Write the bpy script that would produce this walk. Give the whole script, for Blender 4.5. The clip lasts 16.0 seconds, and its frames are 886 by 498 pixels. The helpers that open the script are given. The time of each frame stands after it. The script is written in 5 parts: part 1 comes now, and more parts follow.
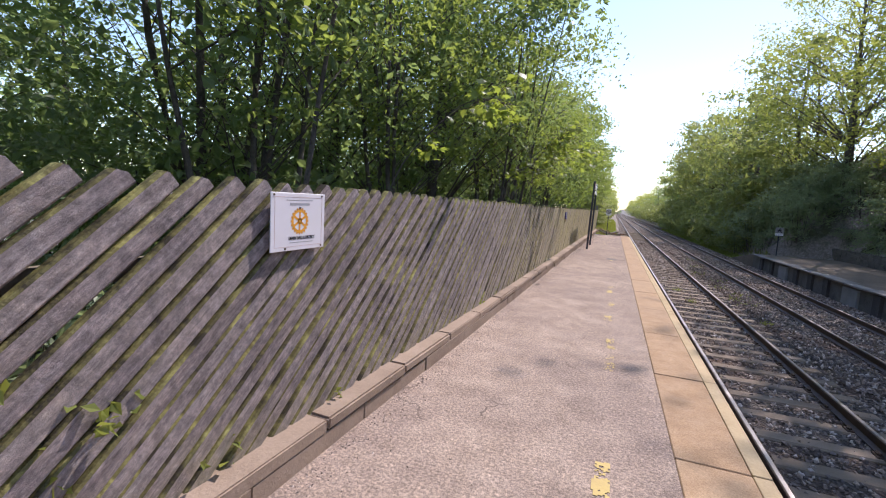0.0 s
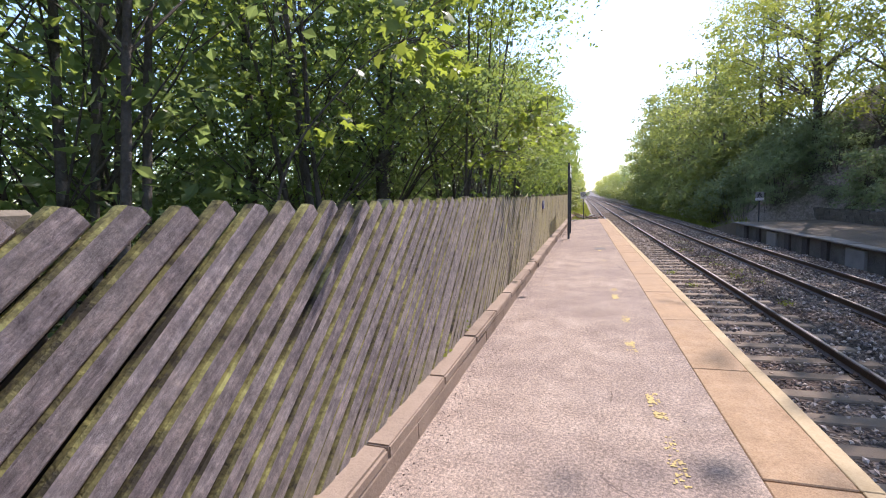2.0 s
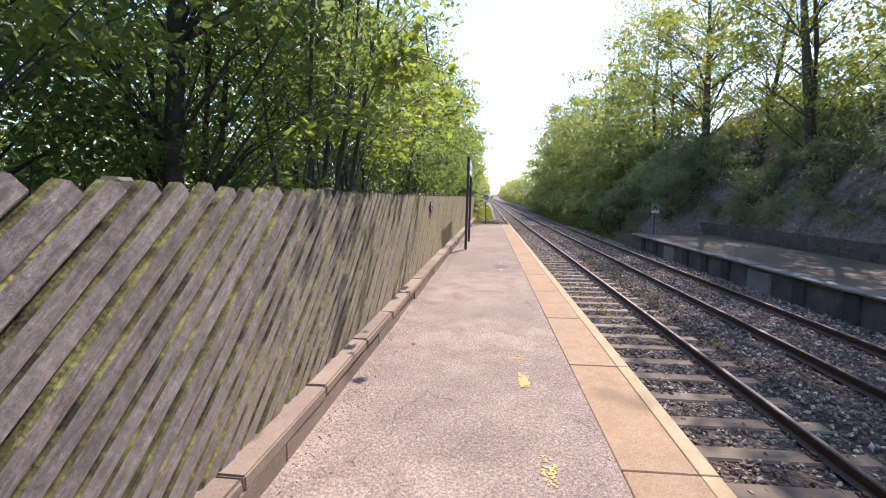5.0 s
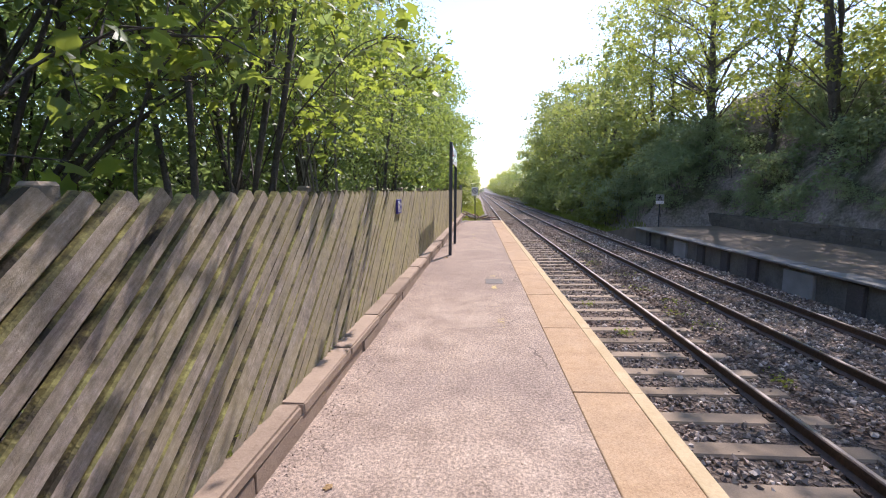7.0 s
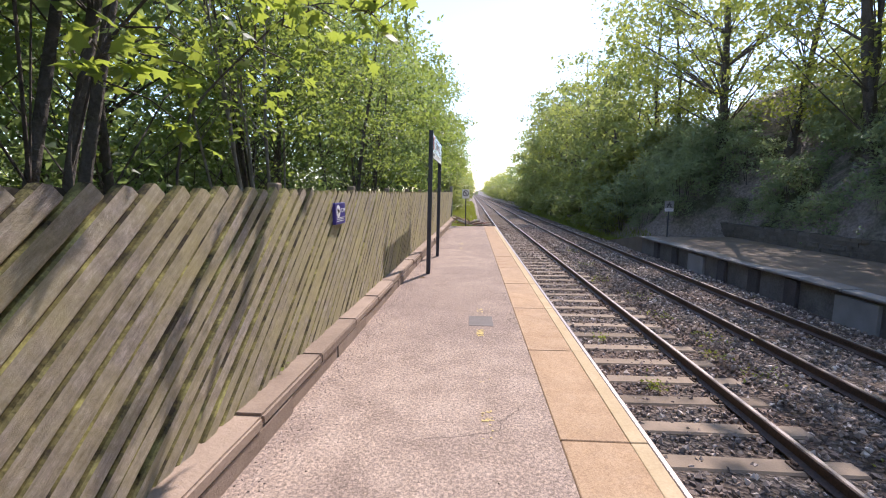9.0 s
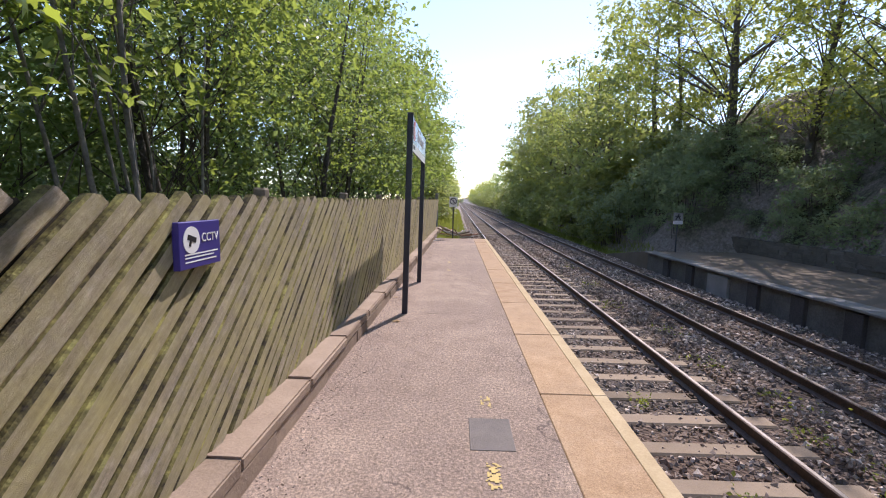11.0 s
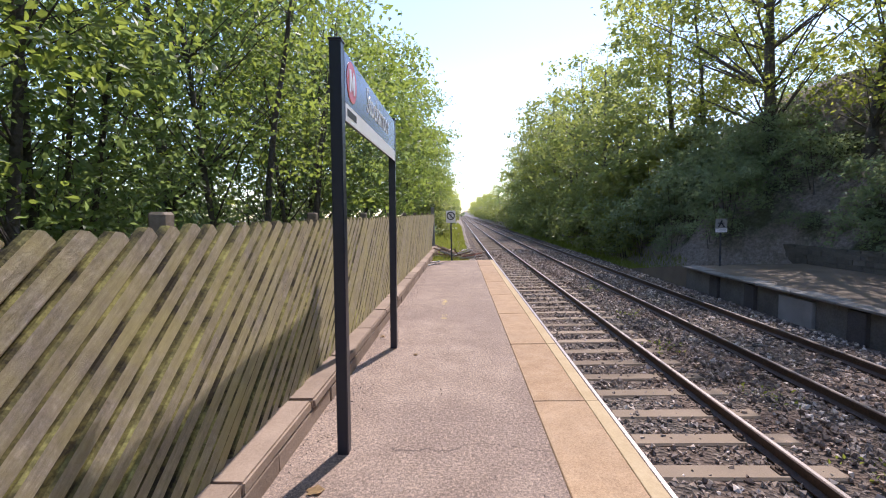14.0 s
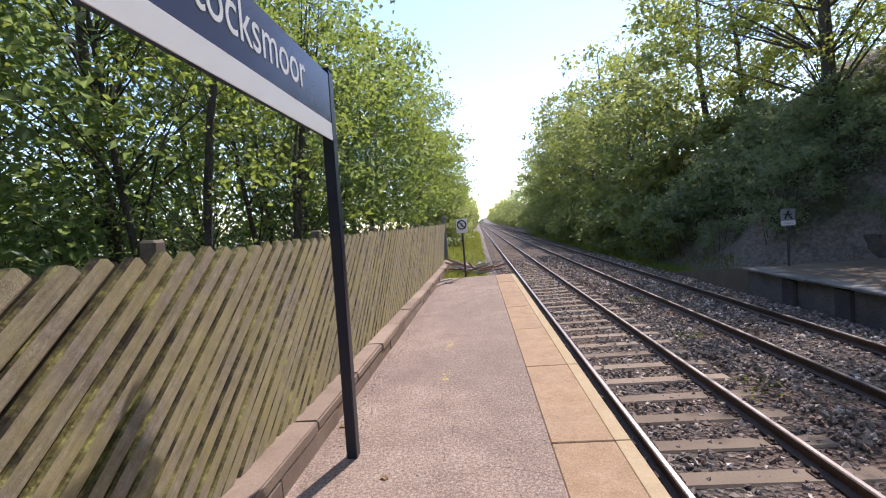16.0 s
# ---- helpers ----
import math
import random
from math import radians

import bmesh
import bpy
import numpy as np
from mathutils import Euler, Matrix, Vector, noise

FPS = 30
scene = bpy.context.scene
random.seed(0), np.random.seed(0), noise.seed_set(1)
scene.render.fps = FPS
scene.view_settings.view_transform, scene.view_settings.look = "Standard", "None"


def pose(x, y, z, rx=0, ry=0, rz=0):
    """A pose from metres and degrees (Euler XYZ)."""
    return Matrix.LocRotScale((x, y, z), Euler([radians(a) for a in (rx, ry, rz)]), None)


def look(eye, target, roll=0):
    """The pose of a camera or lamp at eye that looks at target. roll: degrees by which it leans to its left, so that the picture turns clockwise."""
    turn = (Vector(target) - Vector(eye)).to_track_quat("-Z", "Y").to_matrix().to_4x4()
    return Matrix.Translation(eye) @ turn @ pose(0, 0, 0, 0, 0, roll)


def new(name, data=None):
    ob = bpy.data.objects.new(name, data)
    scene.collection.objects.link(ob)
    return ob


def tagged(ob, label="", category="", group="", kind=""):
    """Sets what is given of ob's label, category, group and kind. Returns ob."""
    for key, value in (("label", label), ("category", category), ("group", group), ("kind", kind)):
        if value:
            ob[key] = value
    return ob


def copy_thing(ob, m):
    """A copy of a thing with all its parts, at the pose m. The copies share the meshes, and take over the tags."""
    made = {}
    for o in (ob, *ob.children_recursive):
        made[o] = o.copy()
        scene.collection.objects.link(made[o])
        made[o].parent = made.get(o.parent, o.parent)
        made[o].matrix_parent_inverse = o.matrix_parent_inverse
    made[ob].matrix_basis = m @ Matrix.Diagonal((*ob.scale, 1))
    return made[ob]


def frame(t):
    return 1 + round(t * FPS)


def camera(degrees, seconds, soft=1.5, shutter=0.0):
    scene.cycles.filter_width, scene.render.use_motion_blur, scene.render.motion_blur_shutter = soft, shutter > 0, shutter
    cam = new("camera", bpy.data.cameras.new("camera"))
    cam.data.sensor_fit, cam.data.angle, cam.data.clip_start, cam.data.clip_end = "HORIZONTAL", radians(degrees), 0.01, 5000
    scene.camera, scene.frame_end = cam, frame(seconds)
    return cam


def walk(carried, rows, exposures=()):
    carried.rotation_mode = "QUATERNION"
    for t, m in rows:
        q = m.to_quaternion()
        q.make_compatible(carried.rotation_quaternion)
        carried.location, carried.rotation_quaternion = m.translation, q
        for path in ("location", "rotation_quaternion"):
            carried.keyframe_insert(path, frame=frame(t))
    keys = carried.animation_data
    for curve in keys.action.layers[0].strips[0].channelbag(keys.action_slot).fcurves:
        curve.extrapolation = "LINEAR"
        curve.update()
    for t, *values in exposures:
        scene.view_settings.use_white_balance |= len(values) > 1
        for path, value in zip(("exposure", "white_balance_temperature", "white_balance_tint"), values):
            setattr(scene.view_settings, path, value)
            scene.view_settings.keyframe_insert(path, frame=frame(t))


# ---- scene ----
cam = camera(90.8, 16.0, soft=1.1)
METRES, EYE, TILT, LEAN, TURN = 16.6, 1.47, 0.0, 0.0, 21.0
ROWS = [
    (0.0, 0.0, 0.0, 0.0, 0.37, -6.31, -3.37),
    (0.5, 0.0062, 0.0318, -0.0006, -1.25, -6.34, 0.16),
    (1.0, 0.0057, 0.0614, -0.0003, -1.56, -6.57, 0.21),
    (1.5, 0.0087, 0.089, 0.0023, -1.94, -6.36, 2.8),
    (2.0, 0.0208, 0.1162, 0.001, -3.47, -6.38, 2.85),
    (2.5, 0.0302, 0.1428, -0.0003, -7.62, -6.47, 2.35),
    (3.0, 0.0432, 0.1716, 0.0011, -10.76, -6.15, 1.29),
    (3.5, 0.0622, 0.1983, 0.0016, -13.42, -4.17, 0.82),
    (4.0, 0.071, 0.2287, -0.0005, -14.38, -5.05, 0.41),
    (6.5, 0.1316, 0.3838, -0.0013, -16.6, -7.78, -0.26),
    (7.0, 0.1452, 0.412, -0.0001, -16.59, -7.71, 0.89),
    (7.5, 0.1638, 0.4391, -0.0003, -16.57, -7.54, 2.11),
    (8.0, 0.1751, 0.4661, -0.0029, -16.15, -7.73, -0.67),
    (8.5, 0.1875, 0.4955, -0.0016, -16.64, -7.6, -0.37),
    (11.0, 0.2397, 0.6544, -0.0008, -19.22, -6.47, -0.96),
    (11.5, 0.2543, 0.6827, -0.0011, -20.92, -6.03, 3.57),
    (12.0, 0.2678, 0.7059, -0.0013, -46.74, -7.47, 2.96),
    (12.5, 0.2789, 0.7280, 0.0005, -61.6, -8.67, 4.32),
    (13.0, 0.2874, 0.7551, -0.0031, -33.69, -5.6, 5.59),
    (13.5, 0.2966, 0.7837, -0.0029, -20.19, -4.51, 1.18),
    (14.0, 0.3073, 0.8125, 0.0003, -19.04, -4.63, 1.38),
    (14.5, 0.3244, 0.8379, 0.0001, -18.03, -3.39, 0.75),
    (15.0, 0.3362, 0.867, -0.0008, -18.15, -3.61, 2.46),
    (15.5, 0.3459, 0.8945, -0.0003, -18.16, -3.33, 4.23),
    (16.0, 0.3613, 0.9215, 0.0005, -16.54, -3.34, 4.79),
]
walk(cam, [(t, pose(0, 0, EYE, TILT, LEAN, TURN) @ pose(METRES * x, METRES * y, METRES * z, 90 + pitch, roll, yaw)) for t, x, y, z, yaw, pitch, roll in ROWS],
     exposures=[(t, stops, 6350, 21) for t, stops in ((0.0, 0.98), (1.0, 1.10), (2.0, 1.28), (3.5, 1.34), (6.5, 1.28), (8.5, 1.28), (11.0, 1.05), (11.5, 1.15), (12.0, 1.08), (12.5, 0.98), (13.0, 1.32), (13.5, 1.18), (14.5, 1.10), (16.0, 1.03))])

# ---- sky and sun ----
SUN_AZ, SUN_EL = 22.5, 51.5
world = bpy.data.worlds.new("sky")
scene.world = world
world.use_nodes = True
wn = world.node_tree.nodes
wn.clear()
sky = wn.new("ShaderNodeTexSky")
sky.sky_type, sky.sun_disc = "NISHITA", False
sky.sun_elevation, sky.sun_rotation = radians(SUN_EL), radians(SUN_AZ)
sky.air_density, sky.dust_density, sky.ozone_density = 1.0, 0.15, 1.3
bg = wn.new("ShaderNodeBackground")
bg.inputs["Strength"].default_value = 0.15
wo = wn.new("ShaderNodeOutputWorld")
world.node_tree.links.new(sky.outputs[0], bg.inputs[0])
world.node_tree.links.new(bg.outputs[0], wo.inputs[0])
sun_data = bpy.data.lights.new("sun", "SUN")
sun_data.energy, sun_data.angle, sun_data.color = 3.05, radians(0.53), (1.0, 0.945, 0.87)
sun = new("sun", sun_data)
TO_SUN = Vector((math.sin(radians(SUN_AZ)) * math.cos(radians(SUN_EL)), math.cos(radians(SUN_AZ)) * math.cos(radians(SUN_EL)), math.sin(radians(SUN_EL))))
sun.matrix_world = look(TO_SUN * 60, (0, 0, 0))


# ---- materials ----
class Nodes:
    """A new node material with a Principled surface and short ways to add nodes."""

    def __init__(self, name, rough=0.8, metal=0.0, spec=0.4):
        self.mat = bpy.data.materials.new(name)
        self.mat.use_nodes = True
        self.tree = self.mat.node_tree
        self.tree.nodes.clear()
        self.out = self.tree.nodes.new("ShaderNodeOutputMaterial")
        self.bsdf = self.add("ShaderNodeBsdfPrincipled")
        self.bsdf.inputs["Roughness"].default_value = rough
        self.bsdf.inputs["Metallic"].default_value = metal
        self.bsdf.inputs["Specular IOR Level"].default_value = spec
        self.link(self.bsdf.outputs[0], self.out.inputs[0])
        self.where = self.add("ShaderNodeNewGeometry").outputs["Position"]

    def add(self, kind):
        return self.tree.nodes.new(kind)

    def link(self, a, b):
        self.tree.links.new(a, b)

    def mapped(self, scale=(1, 1, 1), turn=(0, 0, 0), source=None):
        m = self.add("ShaderNodeMapping")
        m.vector_type = "POINT"
        r = self.add("ShaderNodeVectorRotate")
        r.rotation_type = "EULER_XYZ"
        r.inputs["Rotation"].default_value = [radians(a) for a in turn]
        self.link(source or self.where, r.inputs["Vector"])
        m.inputs["Scale"].default_value = scale
        self.link(r.outputs[0], m.inputs["Vector"])
        return m.outputs[0]

    def noise(self, scale, detail=4.0, rough=0.6, vector=None):
        n = self.add("ShaderNodeTexNoise")
        n.inputs["Scale"].default_value = scale
        n.inputs["Detail"].default_value = detail
        n.inputs["Roughness"].default_value = rough
        self.link(vector or self.where, n.inputs["Vector"])
        return n.outputs["Fac"]

    def voronoi(self, scale, feature="F1", vector=None, output="Distance"):
        n = self.add("ShaderNodeTexVoronoi")
        n.feature = feature
        n.inputs["Scale"].default_value = scale
        self.link(vector or self.where, n.inputs["Vector"])
        return n.outputs[output]

    def ramp(self, fac, stops):
        n = self.add("ShaderNodeValToRGB")
        while len(n.color_ramp.elements) < len(stops):
            n.color_ramp.elements.new(0.5)
        for e, (at, colour) in zip(n.color_ramp.elements, stops):
            e.position = at
            e.color = (*colour, 1) if len(colour) == 3 else colour
        self.link(fac, n.inputs[0])
        return n.outputs[0]

    def mix(self, fac, a, b, how="MIX"):
        n = self.add("ShaderNodeMix")
        n.data_type, n.blend_type = "RGBA", how
        for value, socket in ((fac, n.inputs[0]), (a, n.inputs[6]), (b, n.inputs[7])):
            if isinstance(value, (int, float)):
                socket.default_value = value
            elif isinstance(value, tuple):
                socket.default_value = (*value, 1)
            else:
                self.link(value, socket)
        return n.outputs[2]

    def maths(self, how, a, b=0.0):
        n = self.add("ShaderNodeMath")
        n.operation = how
        for value, socket in ((a, n.inputs[0]), (b, n.inputs[1])):
            if isinstance(value, (int, float)):
                socket.default_value = value
            else:
                self.link(value, socket)
        return n.outputs[0]

    def piece(self):
        return self.add("ShaderNodeObjectInfo").outputs["Random"]

    def island(self):
        return self.add("ShaderNodeNewGeometry").outputs["Random Per Island"]

    def colour(self, socket):
        self.link(socket, self.bsdf.inputs["Base Color"])
        return self

    def bump(self, height, strength=0.4, distance=0.01):
        n = self.add("ShaderNodeBump")
        n.inputs["Strength"].default_value = strength
        n.inputs["Distance"].default_value = distance
        self.link(height, n.inputs["Height"])
        self.link(n.outputs[0], self.bsdf.inputs["Normal"])
        return self


def worn(name, dark, light, big=1.5, fine=40.0, rough=0.85, bump=0.3, distance=0.006, vary=0.0, metal=0.0, spec=0.3):
    """A surface that varies between two colours at a large and a fine scale."""
    n = Nodes(name, rough, metal, spec)
    a, b = n.noise(big, 5), n.noise(fine, 4, 0.7)
    c = n.mix(0.45, n.ramp(a, [(0.3, dark), (0.7, light)]), n.ramp(b, [(0.3, dark), (0.7, light)]))
    if vary:
        c = n.mix(vary, c, n.ramp(n.piece(), [(0, tuple(v * 0.55 for v in dark)), (1, tuple(min(1, v * 1.2) for v in light))]))
    n.colour(c).bump(b, bump, distance)
    return n.mat


def tarmac_material():
    n = Nodes("platform_tarmac", 0.92, 0, 0.22)
    big, mid, grit = n.noise(0.45, 6, 0.65), n.noise(2.6, 7, 0.72), n.noise(52, 4, 0.9)
    pebble = n.voronoi(85, "F1", None, "Color")
    c = n.ramp(mid, [(0.30, (0.235, 0.178, 0.144)), (0.5, (0.335, 0.26, 0.211)), (0.72, (0.43, 0.342, 0.278))])
    c = n.mix(n.ramp(big, [(0.44, (0, 0, 0)), (0.57, (1, 1, 1))]), c, n.mix(0.5, c, (0.215, 0.165, 0.145)))
    # the far stretch is darker and browner
    sep = n.add("ShaderNodeSeparateXYZ")
    n.link(n.where, sep.inputs[0])
    far_tone = n.add("ShaderNodeMapRange")
    for i, v in ((1, 10.5), (2, 14.5), (3, 0.0), (4, 0.5)):
        far_tone.inputs[i].default_value = v
    n.link(sep.outputs[1], far_tone.inputs[0])
    c = n.mix(far_tone.outputs[0], c, n.mix(0.6, c, (0.215, 0.155, 0.118)))
    c = n.mix(0.6, c, n.ramp(grit, [(0.40, (0.28, 0.27, 0.27)), (0.51, (1.0, 1.0, 1.0)), (0.61, (1.9, 1.8, 1.7))]), "MULTIPLY")
    c = n.mix(0.28, c, n.ramp(pebble, [(0.0, (0.4, 0.38, 0.37)), (0.6, (1.0, 0.98, 0.95)), (1.0, (2.0, 1.85, 1.7))]), "MULTIPLY")
    warp = n.add("ShaderNodeVectorMath")
    warp.operation = "MULTIPLY_ADD"
    warp.inputs[1].default_value = (0.35, 0.35, 0.35)
    wv = n.add("ShaderNodeTexNoise")
    wv.inputs["Scale"].default_value = 2.2
    wv.inputs["Detail"].default_value = 7
    n.link(n.where, wv.inputs["Vector"])
    n.link(wv.outputs["Color"], warp.inputs[0])
    n.link(n.where, warp.inputs[2])
    crack = n.voronoi(0.5, "DISTANCE_TO_EDGE", warp.outputs[0])
    mask = n.maths("MULTIPLY", n.maths("LESS_THAN", crack, 0.0024), n.maths("GREATER_THAN", n.noise(0.9, 3), 0.55))
    c = n.mix(n.maths("MULTIPLY", mask, 0.65), c, (0.10, 0.075, 0.065))
    n.colour(c).bump(n.maths("SUBTRACT", n.maths("ADD", grit, n.maths("MULTIPLY", pebble, 0.4)), n.maths("MULTIPLY", mask, 0.9)), 0.55, 0.008)
    return n.mat


def slab_material():
    n = Nodes("tan_coping_slab", 0.88, 0, 0.25)
    big, mid, grit = n.noise(0.8, 6, 0.7), n.noise(5, 7, 0.75), n.noise(95, 3, 0.8)
    c = n.ramp(mid, [(0.3, (0.27, 0.165, 0.09)), (0.5, (0.385, 0.25, 0.145)), (0.72, (0.49, 0.345, 0.22))])
    c = n.mix(n.ramp(big, [(0.42, (0, 0, 0)), (0.66, (0.8, 0.8, 0.8))]), c, n.mix(0.5, c, (0.24, 0.175, 0.13)))
    c = n.mix(0.3, c, n.ramp(n.piece(), [(0, (0.30, 0.20, 0.125)), (1, (0.46, 0.325, 0.205))]))
    c = n.mix(0.6, c, n.ramp(grit, [(0.33, (0.55, 0.52, 0.5)), (0.52, (1, 1, 1)), (0.7, (1.45, 1.4, 1.35))]), "MULTIPLY")
    n.colour(c).bump(grit, 0.45, 0.005)
    return n.mat


def board_material():
    n = Nodes("weathered_board", 0.82, 0, 0.3)
    along = n.mapped((6, 3.2, 26), (-41, 0, 0))
    grain = n.noise(2.2, 9, 0.78, along)
    mottle = n.noise(17, 9, 0.85)
    stain = n.noise(3.1, 7, 0.8)
    streak = n.noise(0.8, 4, 0.6, along)
    c = n.ramp(grain, [(0.36, (0.09, 0.073, 0.075)), (0.5, (0.255, 0.212, 0.216)), (0.64, (0.48, 0.42, 0.41))])
    c = n.mix(0.42, c, n.ramp(n.piece(), [(0, (0.15, 0.124, 0.13)), (0.5, (0.235, 0.20, 0.204)), (1, (0.35, 0.305, 0.295))]))
    c = n.mix(n.ramp(streak, [(0.45, (0, 0, 0)), (0.75, (0.55, 0.55, 0.55))]), c, (0.27, 0.235, 0.215))
    c = n.mix(0.8, c, n.ramp(mottle, [(0.36, (0.40, 0.38, 0.41)), (0.5, (1, 1, 1)), (0.63, (1.8, 1.7, 1.6))]), "MULTIPLY")
    c = n.mix(0.6, c, n.ramp(stain, [(0.32, (0.55, 0.53, 0.57)), (0.5, (1, 1, 1)), (0.7, (1.4, 1.33, 1.26))]), "MULTIPLY")
    # green algae: thicker on the damper far stretch of the fence
    sep = n.add("ShaderNodeSeparateXYZ")
    n.link(n.where, sep.inputs[0])
    far = n.add("ShaderNodeMapRange")
    for i, v in ((1, 5.0), (2, 13.0), (3, 0.04), (4, 0.92)):
        far.inputs[i].default_value = v
    n.link(sep.outputs[1], far.inputs[0])
    patch = n.ramp(n.noise(2.6, 6, 0.7), [(0.36, (0, 0, 0)), (0.66, (1, 1, 1))])
    c = n.mix(n.maths("MULTIPLY", far.outputs[0], n.maths("ADD", n.maths("MULTIPLY", patch, 0.65), 0.35)), c, n.mix(grain, (0.215, 0.175, 0.065), (0.64, 0.55, 0.25)))
    # pale algae splashed up the foot of the boards
    low = n.add("ShaderNodeMapRange")
    for i, v in ((1, 0.25), (2, 0.62), (3, 0.75), (4, 0.0)):
        low.inputs[i].default_value = v
    n.link(n.maths("ADD", sep.outputs[2], n.maths("MULTIPLY", n.noise(4, 4), 0.3)), low.inputs[0])
    c = n.mix(n.maths("MULTIPLY", low.outputs[0], patch), c, (0.33, 0.28, 0.15))
    n.colour(c).bump(n.maths("ADD", grain, n.maths("MULTIPLY", mottle, 0.8)), 0.9, 0.009)
    return n.mat


def moss_shade_material():
    n = Nodes("mossy_shaded_edge", 0.95, 0, 0.2)
    p = n.noise(5, 6, 0.75)
    # the darkest tone paints the shadow of the gap, the others are moss
    c = n.ramp(p, [(0.40, (0.05, 0.041, 0.028)), (0.53, (0.19, 0.165, 0.066)), (0.66, (0.46, 0.42, 0.15))])
    n.colour(c).bump(n.noise(70, 4), 0.8, 0.008)
    return n.mat


def leaf_material(name, dark, light, lit, through_light=0.45, rough=0.45):
    n = Nodes(name, rough, 0, 0.35)
    r = n.island()
    patchy = n.noise(0.55, 3)
    c = n.mix(0.5, n.ramp(r, [(0, dark), (1, light)]), n.ramp(patchy, [(0.3, dark), (0.7, light)]))
    n.colour(c)
    t = n.add("ShaderNodeBsdfTranslucent")
    n.link(n.mix(r, lit, tuple(v * 0.72 for v in lit)), t.inputs[0])
    m = n.add("ShaderNodeMixShader")
    m.inputs[0].default_value = through_light
    n.link(n.bsdf.outputs[0], m.inputs[1])
    n.link(t.outputs[0], m.inputs[2])
    n.link(m.outputs[0], n.out.inputs[0])
    return n.mat


def ballast_material(name, stones):
    n = Nodes(name, 0.9, 0, 0.3)
    r = n.island() if stones else n.voronoi(20, "F1", None, "Color")
    big = n.noise(0.7, 5)
    # bed colours are cut to paint shaded gaps between the lightened stones
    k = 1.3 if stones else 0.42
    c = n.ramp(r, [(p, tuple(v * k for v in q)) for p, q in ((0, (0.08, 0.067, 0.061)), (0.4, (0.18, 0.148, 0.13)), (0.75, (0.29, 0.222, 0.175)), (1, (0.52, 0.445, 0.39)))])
    c = n.mix(n.ramp(big, [(0.4, (0, 0, 0)), (0.65, (0.7, 0.7, 0.7))]), c, n.mix(0.55, c, (0.17, 0.09, 0.055)))
    n.colour(c)
    if stones:
        n.bump(n.noise(60, 3), 0.3, 0.006)
    else:
        n.bump(n.voronoi(20), 1.0, 0.05)
    return n.mat


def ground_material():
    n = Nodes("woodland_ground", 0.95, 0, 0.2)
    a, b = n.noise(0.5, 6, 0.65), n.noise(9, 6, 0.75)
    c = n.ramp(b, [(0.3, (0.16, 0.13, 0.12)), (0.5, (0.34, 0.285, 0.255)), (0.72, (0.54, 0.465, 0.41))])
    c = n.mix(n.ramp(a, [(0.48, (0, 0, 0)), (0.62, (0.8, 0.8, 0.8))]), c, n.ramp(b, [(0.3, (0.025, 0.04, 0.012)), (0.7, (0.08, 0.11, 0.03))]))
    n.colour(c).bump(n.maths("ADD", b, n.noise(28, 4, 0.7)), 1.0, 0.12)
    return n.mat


def rail_material():
    n = Nodes("rusty_rail", 0.6, 0.0, 0.4)
    g = n.noise(30, 5, 0.7)
    n.colour(n.ramp(g, [(0.3, (0.035, 0.022, 0.016)), (0.7, (0.11, 0.062, 0.042))])).bump(g, 0.3, 0.003)
    return n.mat


def plain(name, colour, rough=0.5, metal=0.0, spec=0.4, dirt=0.12):
    n = Nodes(name, rough, metal, spec)
    d = n.noise(7, 6, 0.7)
    n.colour(n.mix(n.ramp(d, [(0.45, (0, 0, 0)), (0.8, (dirt * 2, dirt * 2, dirt * 2))]), colour, tuple(v * 0.45 + 0.03 for v in colour)))
    return n.mat


TARMAC = tarmac_material()
PATCH = worn("repair_tarmac", (0.12, 0.105, 0.097), (0.215, 0.183, 0.165), 4, 120, 0.9, 0.6)
SLAB = slab_material()
WHITE_EDGE = worn("worn_cream_line", (0.36, 0.265, 0.155), (0.54, 0.425, 0.275), 3, 60, 0.97, 0.4, 0.004, spec=0.08)
YELLOW = worn("worn_yellow_paint", (0.42, 0.31, 0.14), (0.57, 0.42, 0.15), 6, 70, 0.8, 0.3, 0.003)
KERB = worn("kerb_concrete", (0.19, 0.135, 0.098), (0.39, 0.295, 0.222), 3.5, 55, 0.9, 0.7, 0.009, vary=0.25)
WALL = worn("platform_brickwork", (0.035, 0.03, 0.03), (0.11, 0.095, 0.09), 1.2, 30, 0.95, 0.6, 0.02)
SOOTY = worn("sooty_render", (0.06, 0.055, 0.052), (0.20, 0.185, 0.17), 1.6, 22, 0.95, 0.6, 0.015)
OLD_SLAB = worn("old_platform_surface", (0.095, 0.074, 0.056), (0.23, 0.18, 0.135), 0.8, 50, 0.9, 0.5, 0.01)
OLD_EDGE = worn("old_coping", (0.12, 0.112, 0.105), (0.30, 0.28, 0.26), 1.6, 45, 0.85, 0.5, 0.01, vary=0.2)
PANEL = worn("grey_concrete_panel", (0.17, 0.165, 0.165), (0.30, 0.29, 0.285), 2, 60, 0.85, 0.3)
STONE = worn("retaining_stone", (0.06, 0.052, 0.042), (0.17, 0.148, 0.122), 2.5, 25, 0.95, 0.8, 0.03, vary=0.25)
SLEEPER = worn("sleeper_concrete", (0.15, 0.11, 0.078), (0.30, 0.228, 0.165), 1.2, 60, 0.9, 0.4, 0.006, vary=0.3)
IRON = worn("rail_fixing_iron", (0.04, 0.027, 0.02), (0.12, 0.075, 0.05), 8, 60, 0.8, 0.3)
RAIL = rail_material()
